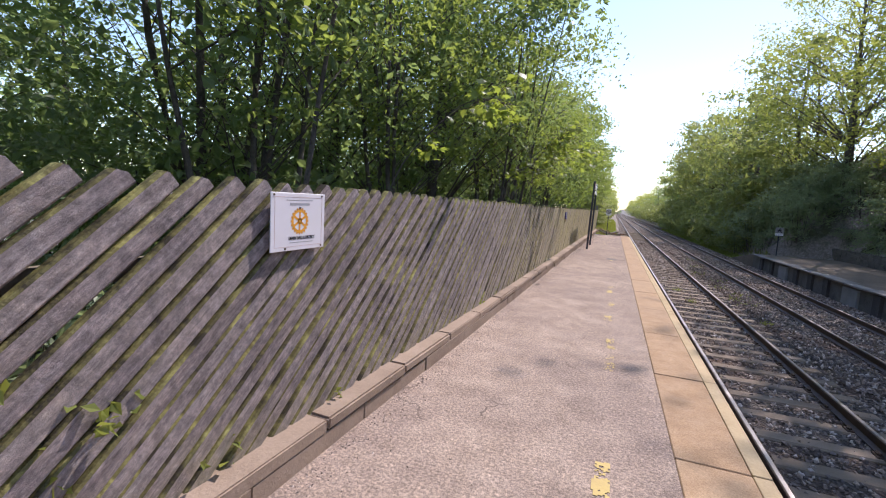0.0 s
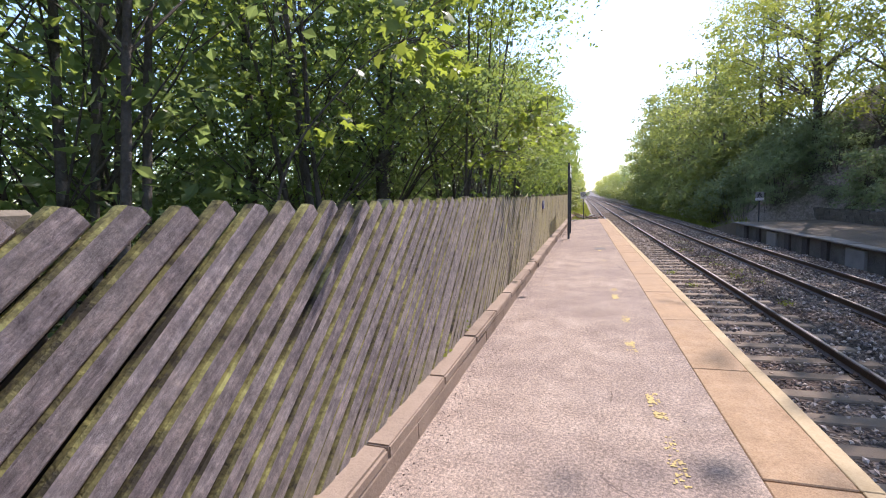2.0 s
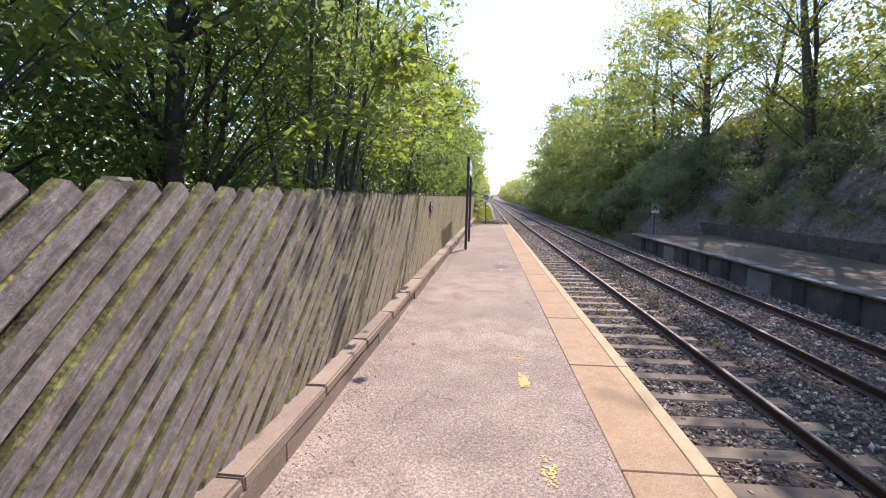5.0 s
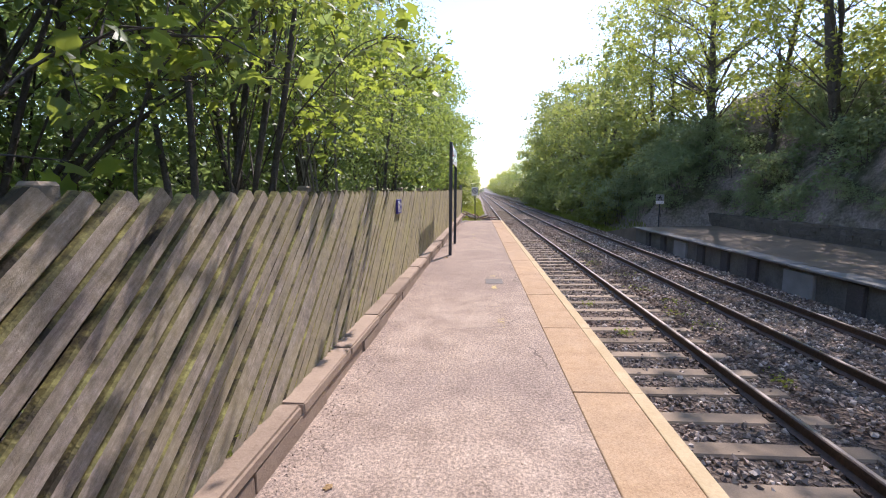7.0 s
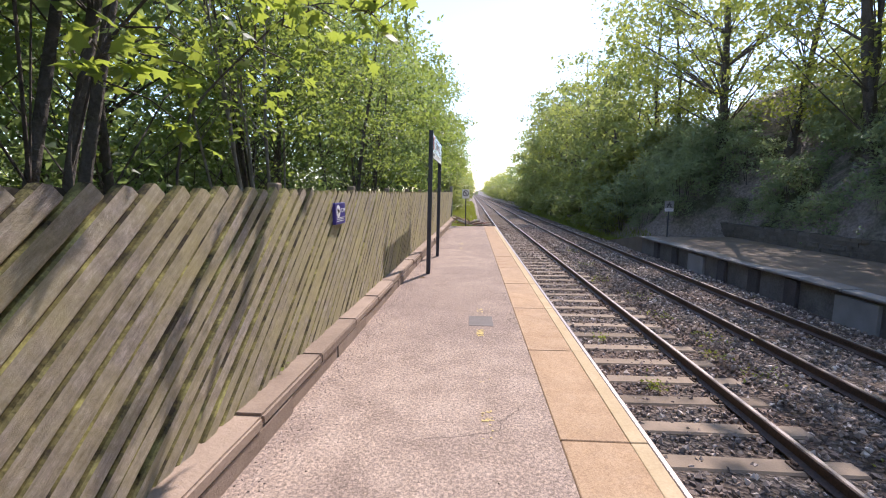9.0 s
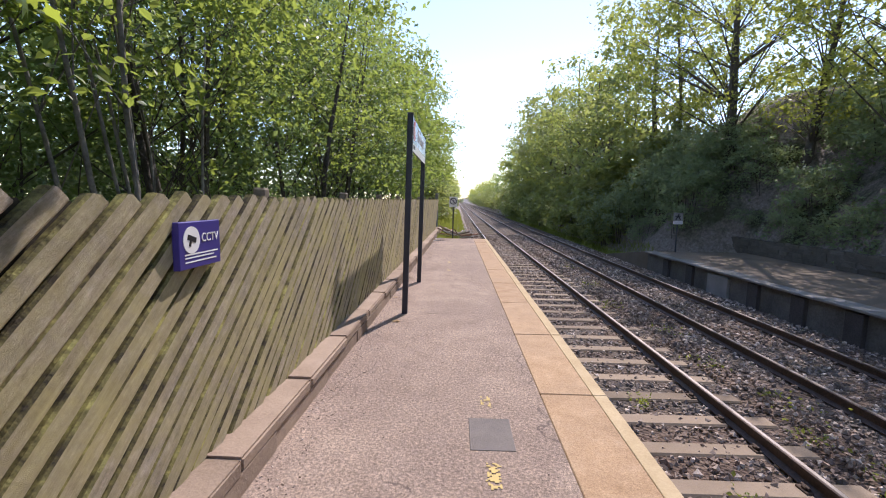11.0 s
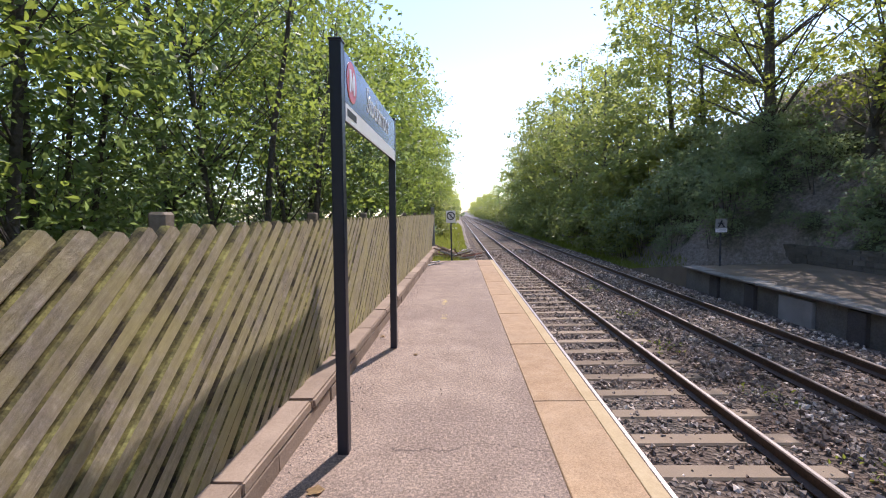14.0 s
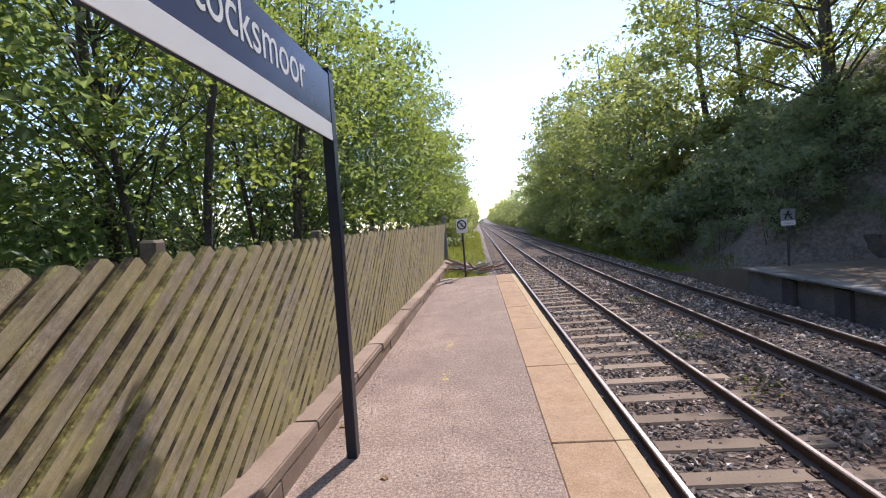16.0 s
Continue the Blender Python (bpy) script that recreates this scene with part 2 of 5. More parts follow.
RAIL_TOP = worn("polished_rail_head", (0.26, 0.22, 0.21), (0.44, 0.39, 0.37), 4, 60, 0.36, 0.1, metal=0.85)
BOARD = board_material()
MOSS_SHADE = moss_shade_material()
# backing boards, coloured dark so the gaps in front of them look shaded
BACKING = worn("gap_shade_backing_board", (0.018, 0.015, 0.010), (0.055, 0.045, 0.03), 3, 45, 0.9, 0.4)
FENCE_POST = worn("fence_timber", (0.12, 0.095, 0.07), (0.27, 0.22, 0.165), 3, 50, 0.9, 0.4)
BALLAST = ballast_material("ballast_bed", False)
STONES = ballast_material("ballast_stone", True)
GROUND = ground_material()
BARK = worn("tree_bark", (0.05, 0.042, 0.036), (0.17, 0.145, 0.125), 4, 30, 0.95, 0.9, 0.03)
PALE_BARK = worn("pale_bark", (0.10, 0.09, 0.075), (0.34, 0.31, 0.27), 5, 30, 0.9, 0.6, 0.01)
LEAF = leaf_material("woodland_leaf", (0.06, 0.105, 0.052), (0.155, 0.21, 0.10), (0.38, 0.50, 0.15), 0.5)
LEAF_BRIGHT = leaf_material("maple_leaf", (0.056, 0.104, 0.042), (0.140, 0.20, 0.078), (0.46, 0.56, 0.10), 0.47)
LEAF_SAPLING = leaf_material("sapling_leaf", (0.056, 0.104, 0.042), (0.140, 0.20, 0.078), (0.50, 0.60, 0.08), 0.5)
LEAF_OAK = leaf_material("bank_leaf", (0.10, 0.125, 0.045), (0.25, 0.265, 0.075), (0.60, 0.64, 0.115), 0.52)
LEAF_BELT = leaf_material("belt_leaf", (0.05, 0.08, 0.045), (0.25, 0.285, 0.115), (0.50, 0.55, 0.14), 0.44)
LEAF_DARK = leaf_material("undergrowth_leaf", (0.11, 0.155, 0.10), (0.25, 0.30, 0.19), (0.44, 0.54, 0.22), 0.45)
GRASS = leaf_material("grass_blade", (0.10, 0.135, 0.025), (0.22, 0.25, 0.06), (0.42, 0.46, 0.08), 0.45)
NAVY_POST = plain("navy_steel", (0.014, 0.017, 0.030), 0.35, 0, 0.5)
NAVY = plain("navy_enamel", (0.035, 0.042, 0.115), 0.22, 0, 0.5, 0.05)
WHITE = plain("white_enamel", (0.78, 0.78, 0.76), 0.35, 0, 0.5, 0.06)
RED = plain("red_enamel", (0.62, 0.035, 0.03), 0.3)
BLACK = plain("black_lettering", (0.015, 0.015, 0.017), 0.5)
PURPLE = plain("purple_blue_enamel", (0.055, 0.042, 0.21), 0.35, 0, 0.4, 0.05)
ORANGE = plain("orange_print", (0.80, 0.36, 0.04), 0.5)
GREY_INK = plain("grey_print", (0.36, 0.36, 0.38), 0.6)
PALE_INK = plain("pale_print", (0.62, 0.47, 0.45), 0.6)
PLATE = plain("white_plastic_plate", (0.74, 0.71, 0.74), 0.4, 0, 0.4, 0.05)
GALV = plain("pale_grey_steel", (0.46, 0.47, 0.48), 0.45, 0.2)
YELLOW_BAND = plain("yellow_band", (0.65, 0.45, 0.03), 0.5)
TIMBER = worn("old_timber", (0.16, 0.105, 0.08), (0.40, 0.29, 0.23), 3, 40, 0.9, 0.5, vary=0.5)
PALE_TIMBER = worn("pale_timber", (0.32, 0.29, 0.27), (0.60, 0.56, 0.52), 3, 40, 0.9, 0.4)
RED_TIMBER = worn("reddish_timber", (0.26, 0.10, 0.07), (0.42, 0.20, 0.14), 3, 40, 0.9, 0.4)


# ---- building helpers ----
def mesh_object(name, verts, faces, material, parent=None, label=""):
    me = bpy.data.meshes.new(name)
    me.from_pydata([tuple(v) for v in verts], [], [tuple(f) for f in faces])
    me.materials.append(material)
    ob = new(name, me)
    if parent:
        ob.parent = parent
    return tagged(ob, label)


def part(name, bm, material, parent, label=""):
    me = bpy.data.meshes.new(name)
    bm.to_mesh(me)
    bm.free()
    me.materials.append(material)
    ob = new(name, me)
    if parent:
        ob.parent = parent
    return tagged(ob, label)


def box(x0, x1, y0, y1, z0, z1, bevel=0.0):
    bm = bmesh.new()
    bmesh.ops.create_cube(bm, size=1, matrix=Matrix.Translation(((x0 + x1) / 2, (y0 + y1) / 2, (z0 + z1) / 2)) @ Matrix.Diagonal((x1 - x0, y1 - y0, z1 - z0, 1)))
    if bevel:
        bmesh.ops.bevel(bm, geom=bm.edges[:], offset=bevel, segments=1, affect="EDGES")
    return bm


def rod(a, b, r0, r1=None, sides=10):
    a, b = Vector(a), Vector(b)
    bm = bmesh.new()
    turn = (b - a).to_track_quat("Z", "Y").to_matrix().to_4x4()
    bmesh.ops.create_cone(bm, cap_ends=True, segments=sides, radius1=r0, radius2=r0 if r1 is None else r1, depth=(b - a).length, matrix=Matrix.Translation((a + b) / 2) @ turn)
    return bm


def disc(centre, radius, thick, sides=32):
    """A disc that faces +x."""
    c = Vector(centre)
    return rod(c - Vector((thick / 2, 0, 0)), c + Vector((thick / 2, 0, 0)), radius, None, sides)


def empty(name, place=(0, 0, 0), turn=0.0):
    ob = new(name)
    ob.matrix_basis = pose(*place, 0, 0, turn)
    return ob


def joined(bms):
    out = bmesh.new()
    for b in bms:
        me = bpy.data.meshes.new("tmp")
        b.to_mesh(me)
        b.free()
        out.from_mesh(me)
        bpy.data.meshes.remove(me)
    return out


FACING_X = Matrix(((0, 0, 1, 0), (1, 0, 0, 0), (0, 1, 0, 0), (0, 0, 0, 1)))


def lettering(name, words, height, place, material, parent, align="CENTER", squeeze=1.0, label=""):
    """Raised letters that face +x, reading towards +y."""
    cu = bpy.data.curves.new(name, "FONT")
    cu.body, cu.size, cu.align_x, cu.align_y, cu.extrude = words, height, align, "CENTER", 0.0012
    tmp = bpy.data.objects.new("tmp", cu)
    me = bpy.data.meshes.new_from_object(tmp)
    bpy.data.objects.remove(tmp)
    me.materials.clear()
    me.materials.append(material)
    ob = new(name, me)
    ob.parent = parent
    ob.matrix_basis = Matrix.Translation(place) @ FACING_X @ Matrix.Diagonal((squeeze, 1, 1, 1))
    return tagged(ob, label)


def kerb_x(y):
    """The line of the kerb's foot, which closes in on the track."""
    return -1.352 + 0.0187 * (y - 5.0)


def fence_x(y):
    """The line of the fence, which draws back a little from the kerb towards the far end."""
    return kerb_x(y) - 0.175 - 0.04 * min(1.0, max(0.0, (y - 11.0) / 4.0))


# ---- ground ----
def smooth(a, b, v):
    t = min(1.0, max(0.0, (v - a) / (b - a)))
    return t * t * (3 - 2 * t)


def ground_height(x, y):
    bump = 0.12 * noise.noise(Vector((x * 0.35, y * 0.35, 0))) + 0.05 * noise.noise(Vector((x * 1.3, y * 1.3, 4)))
    bed = -1.27
    past = smooth(27.9, 28.4, y)
    left_edge = -1.75 * (1 - past) + 1.0 * past
    left_run = 0.25 * (1 - past) + 1.1 * past
    rise = smooth(0, left_run, left_edge - x)
    left_top = -0.12 - 0.08 * past - 0.14 * max(0.0, -x - 4.0) * (1 if x > -30 else 0) - (3.64 if x <= -30 else 0)
    z = bed + (left_top - bed) * rise + bump * rise * (1 - 0.6 * past)
    far = smooth(29.5, 33.0, y)
    foot = 11.55 * (1 - far) + 8.8 * far
    start = 0.12 * (1 - far) - 1.25 * far
    if x > foot:
        d = x - foot
        # a steep cut face, an easier slope above it and a crest
        face = 1.4 * (1 - far) + 3.4 * far
        steep = 1.5 * (1 - far) + 1.4 * far
        beyond = smooth(36.0, 44.0, y)
        face, steep = face * (1 - beyond) + 3.0 * beyond, steep * (1 - beyond) + 0.95 * beyond
        up = steep * min(d, face) + 0.95 * min(max(0.0, d - face), 3.4) + 0.14 * min(max(0.0, d - face - 3.4), 60)
        z = start + up + bump * min(1.6, d) * 2.2 + 0.35 * min(1.0, d) * noise.noise(Vector((x * 0.55, y * 0.4, 7)))
    return z


def build_ground():
    def axis(near0, near1, step, far):
        v = [near0]
        while v[-1] < near1:
            v.append(v[-1] + step)
        out, s = [], step
        a, b = near0, v[-1]
        lo, hi = [], []
        while b < far or a > -far:
            s *= 1.5
            a, b = a - s, b + s
            lo.insert(0, a)
            hi.append(b)
        return lo + v + hi

    xs, ys = axis(-14.0, 22.0, 0.45, 900), axis(-8.0, 60.0, 0.8, 1500)
    verts = [(x, y, ground_height(x, y)) for y in ys for x in xs]
    w = len(xs)
    faces = [(j * w + i, j * w + i + 1, (j + 1) * w + i + 1, (j + 1) * w + i) for j in range(len(ys) - 1) for i in range(w - 1)]
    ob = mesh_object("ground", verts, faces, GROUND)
    for p in ob.data.polygons:
        p.use_smooth = True
    return tagged(ob, "brown leaf-littered and weedy woodland ground beside the railway", "ground", kind="structure")


build_ground()

# ---- near platform ----
P_END = 28.05
P_START = -9.0
SLAB_IN, SLAB_OUT = 0.48, 0.985


def build_platform():
    bm = box(-2.1, SLAB_IN, P_START, P_END, -1.35, 0.0)
    ob = tagged(part("platform", bm, TARMAC, None), "pinkish grey worn tarmac station platform with cracks", "platform", kind="structure")
    face = tagged(part("platform_wall", box(SLAB_IN - 0.1, 0.86, P_START, P_END - 0.02, -1.4, -0.075), WALL, None), "dark brick face under the platform edge", "wall", kind="structure")
    return ob, face


platform, platform_wall = build_platform()


def build_coping():
    """Tan edge slabs with a cream painted line along the track side."""
    ys = [4.36 + 1.486 * i for i in range(-8, 17)]
    meshes = []
    for v in range(2):
        bm = box(SLAB_IN + 0.004, SLAB_OUT - 0.102, 0.005, 1.480, -0.075, 0.004, 0.006)
        me = bpy.data.meshes.new("coping_slab")
        bm.to_mesh(me)
        bm.free()
        me.materials.append(SLAB)
        bm = box(SLAB_OUT - 0.100, SLAB_OUT, 0.003, 1.483, -0.075, 0.006, 0.004)
        ml = bpy.data.meshes.new("white_line")
        bm.to_mesh(ml)
        bm.free()
        ml.materials.append(WHITE_EDGE)
        meshes.append((me, ml))
    rnd = random.Random(4)
    for i, y in enumerate(ys):
        if y > P_END - 0.5 or y < P_START:
            continue
        me, ml = meshes[i % 2]
        for name, data in (("coping_slab", me), ("white_line", ml)):
            o = new(name, data)
            o.parent = platform
            scale = min(1.486, P_END - y) / 1.486
            o.matrix_basis = Matrix.Translation((0, y, rnd.uniform(-0.003, 0.002))) @ Matrix.Diagonal((1, scale, 1, 1))


build_coping()


def painted_dash(x, y, w, l, worn_by, seed):
    """A worn yellow paint dash: a ragged thin skin on the tarmac."""
    rnd = random.Random(seed)
    nx, ny = max(4, int(w / 0.011)), max(6, int(l / 0.011))
    verts, faces, at = [], [], {}
    for j in range(ny):
        for i in range(nx):
            px, py = x + (i + 0.5 - nx / 2) * w / nx, y + (j + 0.5 - ny / 2) * l / ny
            edge = min(i, nx - 1 - i, j, ny - 1 - j)
            if noise.noise(Vector((px * 9, py * 9, seed))) * 0.5 + noise.noise(Vector((px * 40, py * 40, seed))) * 0.5 + rnd.uniform(-0.22, 0.22) + (0.0 if edge else -0.2) < worn_by:
                continue
            q = []
            for dx, dy in ((0, 0), (1, 0), (1, 1), (0, 1)):
                k = (i + dx, j + dy)
                if k not in at:
                    at[k] = len(verts)
                    verts.append((x + (k[0] - nx / 2) * w / nx, y + (k[1] - ny / 2) * l / ny, 0.004))
                q.append(at[k])
            faces.append(q)
    if faces:
        tagged(mesh_object("painted_dash", verts, faces, YELLOW), "worn yellow painted dash on the tarmac platform", "road marking", "yellow dashes along the platform", "structure")


for i, (x, y, l, wear) in enumerate([(0.07, 2.45, 0.34, -0.22), (0.10, 4.45, 0.5, 0.12), (0.10, 5.1, 0.4, 0.08), (0.06, 6.35, 0.34, -0.08), (0.1, 7.3, 0.3, 0.08),
                                     (0.06, 8.45, 0.3, -0.12), (0.08, 8.95, 0.22, -0.02), (0.06, 11.95, 0.36, 0.18), (0.06, 12.6, 0.3, 0.16), (0.05, 13.75, 0.24, 0.06), (0.06, 14.6, 0.2, 0.12), (-0.32, 21.6, 0.5, 0.14), (-0.3, 20.6, 0.3, 0.16)]):
    painted_dash(x, y, 0.095, l, wear, i + 1)
tagged(part("tarmac_patch", box(-0.07, 0.20, 13.98, 14.36, -0.02, 0.004, 0.003), PATCH, None), "small dark square tarmac repair in the platform", "patch", kind="structure")


def build_kerb():
    kerb = tagged(empty("kerb"), "raised stone-concrete kerb along the foot of the fence", "kerb", kind="structure")
    rnd = random.Random(8)
    tops, lows = [], []
    for v in range(3):
        for made, x0, x1, z0, z1, name in ((tops, -0.29, 0.0, 0.112, 0.19, "kerb_stone"), (lows, -0.29, 0.0, -0.02, 0.1115, "kerb_base")):
            bm = box(x0, x1, 0.006, 0.954, z0, z1)
            bmesh.ops.bevel(bm, geom=bm.edges[:], offset=(0.009 + 0.004 * v) if made is tops else 0.003, segments=2, affect="EDGES")
            for q in bm.verts:
                q.co += Vector((noise.noise(q.co * 5 + Vector((v, 0, 0))), 0, noise.noise(q.co * 4 + Vector((0, v, 3))))) * 0.006
            me = bpy.data.meshes.new(name)
            bm.to_mesh(me)
            bm.free()
            me.materials.append(KERB)
            made.append(me)
    y = 3.93 - 0.96 * 12
    i = 0
    while y < 31.0:
        for made, name in ((tops, "kerb_stone"), (lows, "kerb_base")):
            o = new(name, made[i % 3])
            o.parent = kerb
            o.matrix_basis = pose(kerb_x(y) + rnd.uniform(-0.008, 0.008), y + (0.4 if name == "kerb_base" else 0), rnd.uniform(-0.006, 0.004), 0, 0, -1.07 + rnd.uniform(-0.4, 0.4))
        y += 0.96
        i += 1


build_kerb()

# ---- diagonal board fence ----
BOARD_ANGLE, BOARD_PITCH = 41.0, 0.153


def fence_top(y):
    """The height of the board tips, which sinks a little towards the far end."""
    return 1.512 - 0.0046 * (min(16.0, max(1.0, y)) - 6.0)


def board_stations():
    """Where the board tips stand along the fence: bays of evenly spaced boards."""
    bays = (-2.2, 0.82, 2.07, 2.62, 3.72, 5.0, 6.05, 8.35, 9.75, 10.61, 12.79, 13.85, 15.22, 16.54, 17.78, 31.6)
    for a, b in zip(bays, bays[1:]):
        n = round((b - a) / BOARD_PITCH)
        for i in range(n):
            yield a + (b - a) * i / n




def board_mesh(width, length, thick, clip, name):
    """A board along local z from its foot; local y runs across it, local x out of its face. The upper edge is mossy,
    with the gap's shade in its colour.
    """
    bm = bmesh.new()
    outline = [(-width / 2, 0), (width / 2, 0), (width / 2, length), (-width / 2 + clip, length), (-width / 2, length - clip * 0.8)]
    lo = [bm.verts.new((0, p, q)) for p, q in outline]
    hi = [bm.verts.new((thick, p, q)) for p, q in outline]
    bm.faces.new(hi)
    bm.faces.new(lo[::-1])
    for i in range(5):
        bm.faces.new((lo[i], lo[(i + 1) % 5], hi[(i + 1) % 5], hi[i]))
    bmesh.ops.bevel(bm, geom=[e for e in bm.edges if abs(e.verts[0].co.z - e.verts[1].co.z) > 1 and e.verts[0].co.x > thick / 2], offset=0.009, segments=1, affect="EDGES")
    bmesh.ops.recalc_face_normals(bm, faces=bm.faces[:])
    for f in bm.faces:
        if f.normal.y < -0.5 and abs(f.normal.z) < 0.3:
            f.material_index = 1
    me = bpy.data.meshes.new(name)
    bm.to_mesh(me)
    bm.free()
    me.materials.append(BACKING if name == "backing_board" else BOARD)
    me.materials.append(BACKING if name == "backing_board" else MOSS_SHADE)
    return me


LEAN_IN = 2.6


def board_pose(y_top, top, angle, twist, width, length, back):
    """The pose of a board whose upper corner peaks at y_top; the whole fence leans a little towards the platform."""
    a = radians(90 - angle)
    up = Vector((math.tan(radians(LEAN_IN)) * math.cos(a), math.sin(a), math.cos(a))).normalized()
    across = Vector((0, math.cos(a), -math.sin(a)))
    normal = across.cross(up).normalized()
    if normal.x < 0:
        normal = -normal
    across = up.cross(normal).normalized()
    t = radians(twist)
    across_t = across * math.cos(t) + normal * math.sin(t)
    n_t = normal * math.cos(t) - across * math.sin(t)
    peak = Vector((fence_x(y_top) + 0.035 - back, y_top, top))
    foot = peak - up * length + across * (width / 2)
    return Matrix(((n_t.x, across_t.x, up.x, foot.x), (n_t.y, across_t.y, up.y, foot.y), (n_t.z, across_t.z, up.z, foot.z), (0, 0, 0, 1)))


def build_fence():
    fence = tagged(empty("fence"), "weathered grey-brown fence of slanting boards with mossy green edges", "fence", kind="structure")
    rnd = random.Random(11)
    length = 2.06
    widths = (0.083, 0.087, 0.089, 0.081)
    near = [(w, board_mesh(w, length, 0.036, 0.018 + 0.006 * i, "board")) for i, w in enumerate(widths)]
    slim = [(w, board_mesh(w, length, 0.036, 0.018 + 0.006 * i, "board")) for i, w in enumerate((0.074, 0.078, 0.072, 0.080))]
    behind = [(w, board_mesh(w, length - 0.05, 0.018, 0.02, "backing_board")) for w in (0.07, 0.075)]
    for y_top in board_stations():
        y_top += rnd.uniform(-0.004, 0.004)
        w, me = rnd.choice(near if y_top < 12.0 else slim)
        o = new("board", me)
        o.parent = fence
        o.matrix_basis = board_pose(y_top, fence_top(y_top) + rnd.uniform(-0.010, 0.009), BOARD_ANGLE + rnd.uniform(-0.45, 0.45), rnd.uniform(-3.0, 6.0) if y_top < 10.2 else rnd.uniform(1.0, 10.0), w, length, rnd.uniform(-0.005, 0.006))
        # below y 10.2 the backing is added, to make the gaps look shaded
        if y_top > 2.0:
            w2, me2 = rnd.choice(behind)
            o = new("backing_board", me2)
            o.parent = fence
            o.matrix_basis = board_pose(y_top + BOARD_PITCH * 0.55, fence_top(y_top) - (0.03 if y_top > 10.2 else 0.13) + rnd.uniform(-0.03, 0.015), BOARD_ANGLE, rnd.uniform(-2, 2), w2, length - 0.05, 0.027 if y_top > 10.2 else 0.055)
    y = 0.61 - 1.97
    while y < 32:
        x = fence_x(y)
        bm = box(-0.04, 0.04, -0.042, 0.042, -0.35, 1.515, 0.012)
        bmesh.ops.transform(bm, matrix=pose(x - 0.135, y, 0, 0, LEAN_IN, 0), verts=bm.verts[:])
        part("fence_post", bm, FENCE_POST, fence, "square timber post")
        y += 1.97
    for z in (0.45, 1.15):
        bm = box(-0.04, 0.0, -2.4, 32, z - 0.04, z + 0.04)
        for q in bm.verts:
            q.co.x += fence_x(q.co.y) - 0.03 - 0.045 * (1.3 - z)
        part("fence_rail", bm, FENCE_POST, fence, "long horizontal timber rail")


build_fence()


# ---- tracks ----
RAIL_Z, SLEEPER_Z = -1.03, -1.19
RAILS = (1.76, 3.215, 4.935, 6.39)


def build_rail(x):
    y0, y1 = -60.0, 900.0
    prof = [(-0.07, -0.158), (0.07, -0.158), (0.07, -0.146), (0.011, -0.118), (0.011, -0.05), (0.036, -0.038), (0.036, -0.006), (0.028, 0.0), (-0.028, 0.0), (-0.036, -0.006), (-0.036, -0.038), (-0.011, -0.05), (-0.011, -0.118), (-0.07, -0.146)]
    k = len(prof)
    cuts = [y0, 60.0, y1]
    verts = [(a, y, b) for y in cuts for a, b in prof]
    faces = [(j * k + i, j * k + (i + 1) % k, (j + 1) * k + (i + 1) % k, (j + 1) * k + i) for j in range(len(cuts) - 1) for i in range(k)]
    rail = empty("rail", (x, 0, RAIL_Z))
    mesh_object("rail_body", verts, faces + [tuple(range(k))[::-1]], RAIL, rail)
    part("rail_head", box(-0.019, 0.021, y0, y1, -0.002, 0.003), RAIL_TOP, rail, "polished running surface")
    return tagged(rail, "rusty brown steel rail with a polished head", "rail", "rails of the two tracks")


for x in RAILS:
    build_rail(x)


def build_sleepers():
    first = empty("sleeper")
    bm = box(-1.25, 1.25, -0.13, 0.13, -0.17, 0.0)
    bmesh.ops.bevel(bm, geom=bm.edges[:], offset=0.022, segments=1, affect="EDGES")
    for q in bm.verts:
        q.co.z += 0.012 * noise.noise(q.co * 3)
    part("body", bm, SLEEPER, first)
    for sx in (-0.727, 0.727):
        part("rail_chair", box(sx - 0.14, sx + 0.14, -0.075, 0.075, -0.005, 0.022, 0.006), IRON, first, "rusty iron rail chair")
        for d in (-0.1, 0.1):
            part("rail_clip", joined([rod((sx + d, -0.05, 0.045), (sx + d, 0.05, 0.045), 0.014, None, 6), box(sx + d - 0.025, sx + d + 0.025, -0.03, 0.03, 0.018, 0.05, 0.008)]), IRON, first, "rusty spring clip")
    tagged(first, "weathered grey-brown concrete sleeper in the ballast", "sleeper", "sleepers of the tracks")
    rnd = random.Random(3)
    copies = []
    for n, (a, b) in enumerate(((RAILS[0], RAILS[1]), (RAILS[2], RAILS[3]))):
        y = 16.78 - 0.65 * 26 + 0.2 * n
        k = 0
        while y < 62:
            m = pose((a + b) / 2 + rnd.uniform(-0.02, 0.02), y + rnd.uniform(-0.02, 0.02), SLEEPER_Z + (0.0 if n == 0 else -0.055) + rnd.uniform(-0.006, 0.003), 0, 0, rnd.uniform(-0.8, 0.8))
            if n == 0 and k == 0:
                first.matrix_basis = m
            else:
                copy_thing(first, m)
            y += 0.65
            k += 1


build_sleepers()


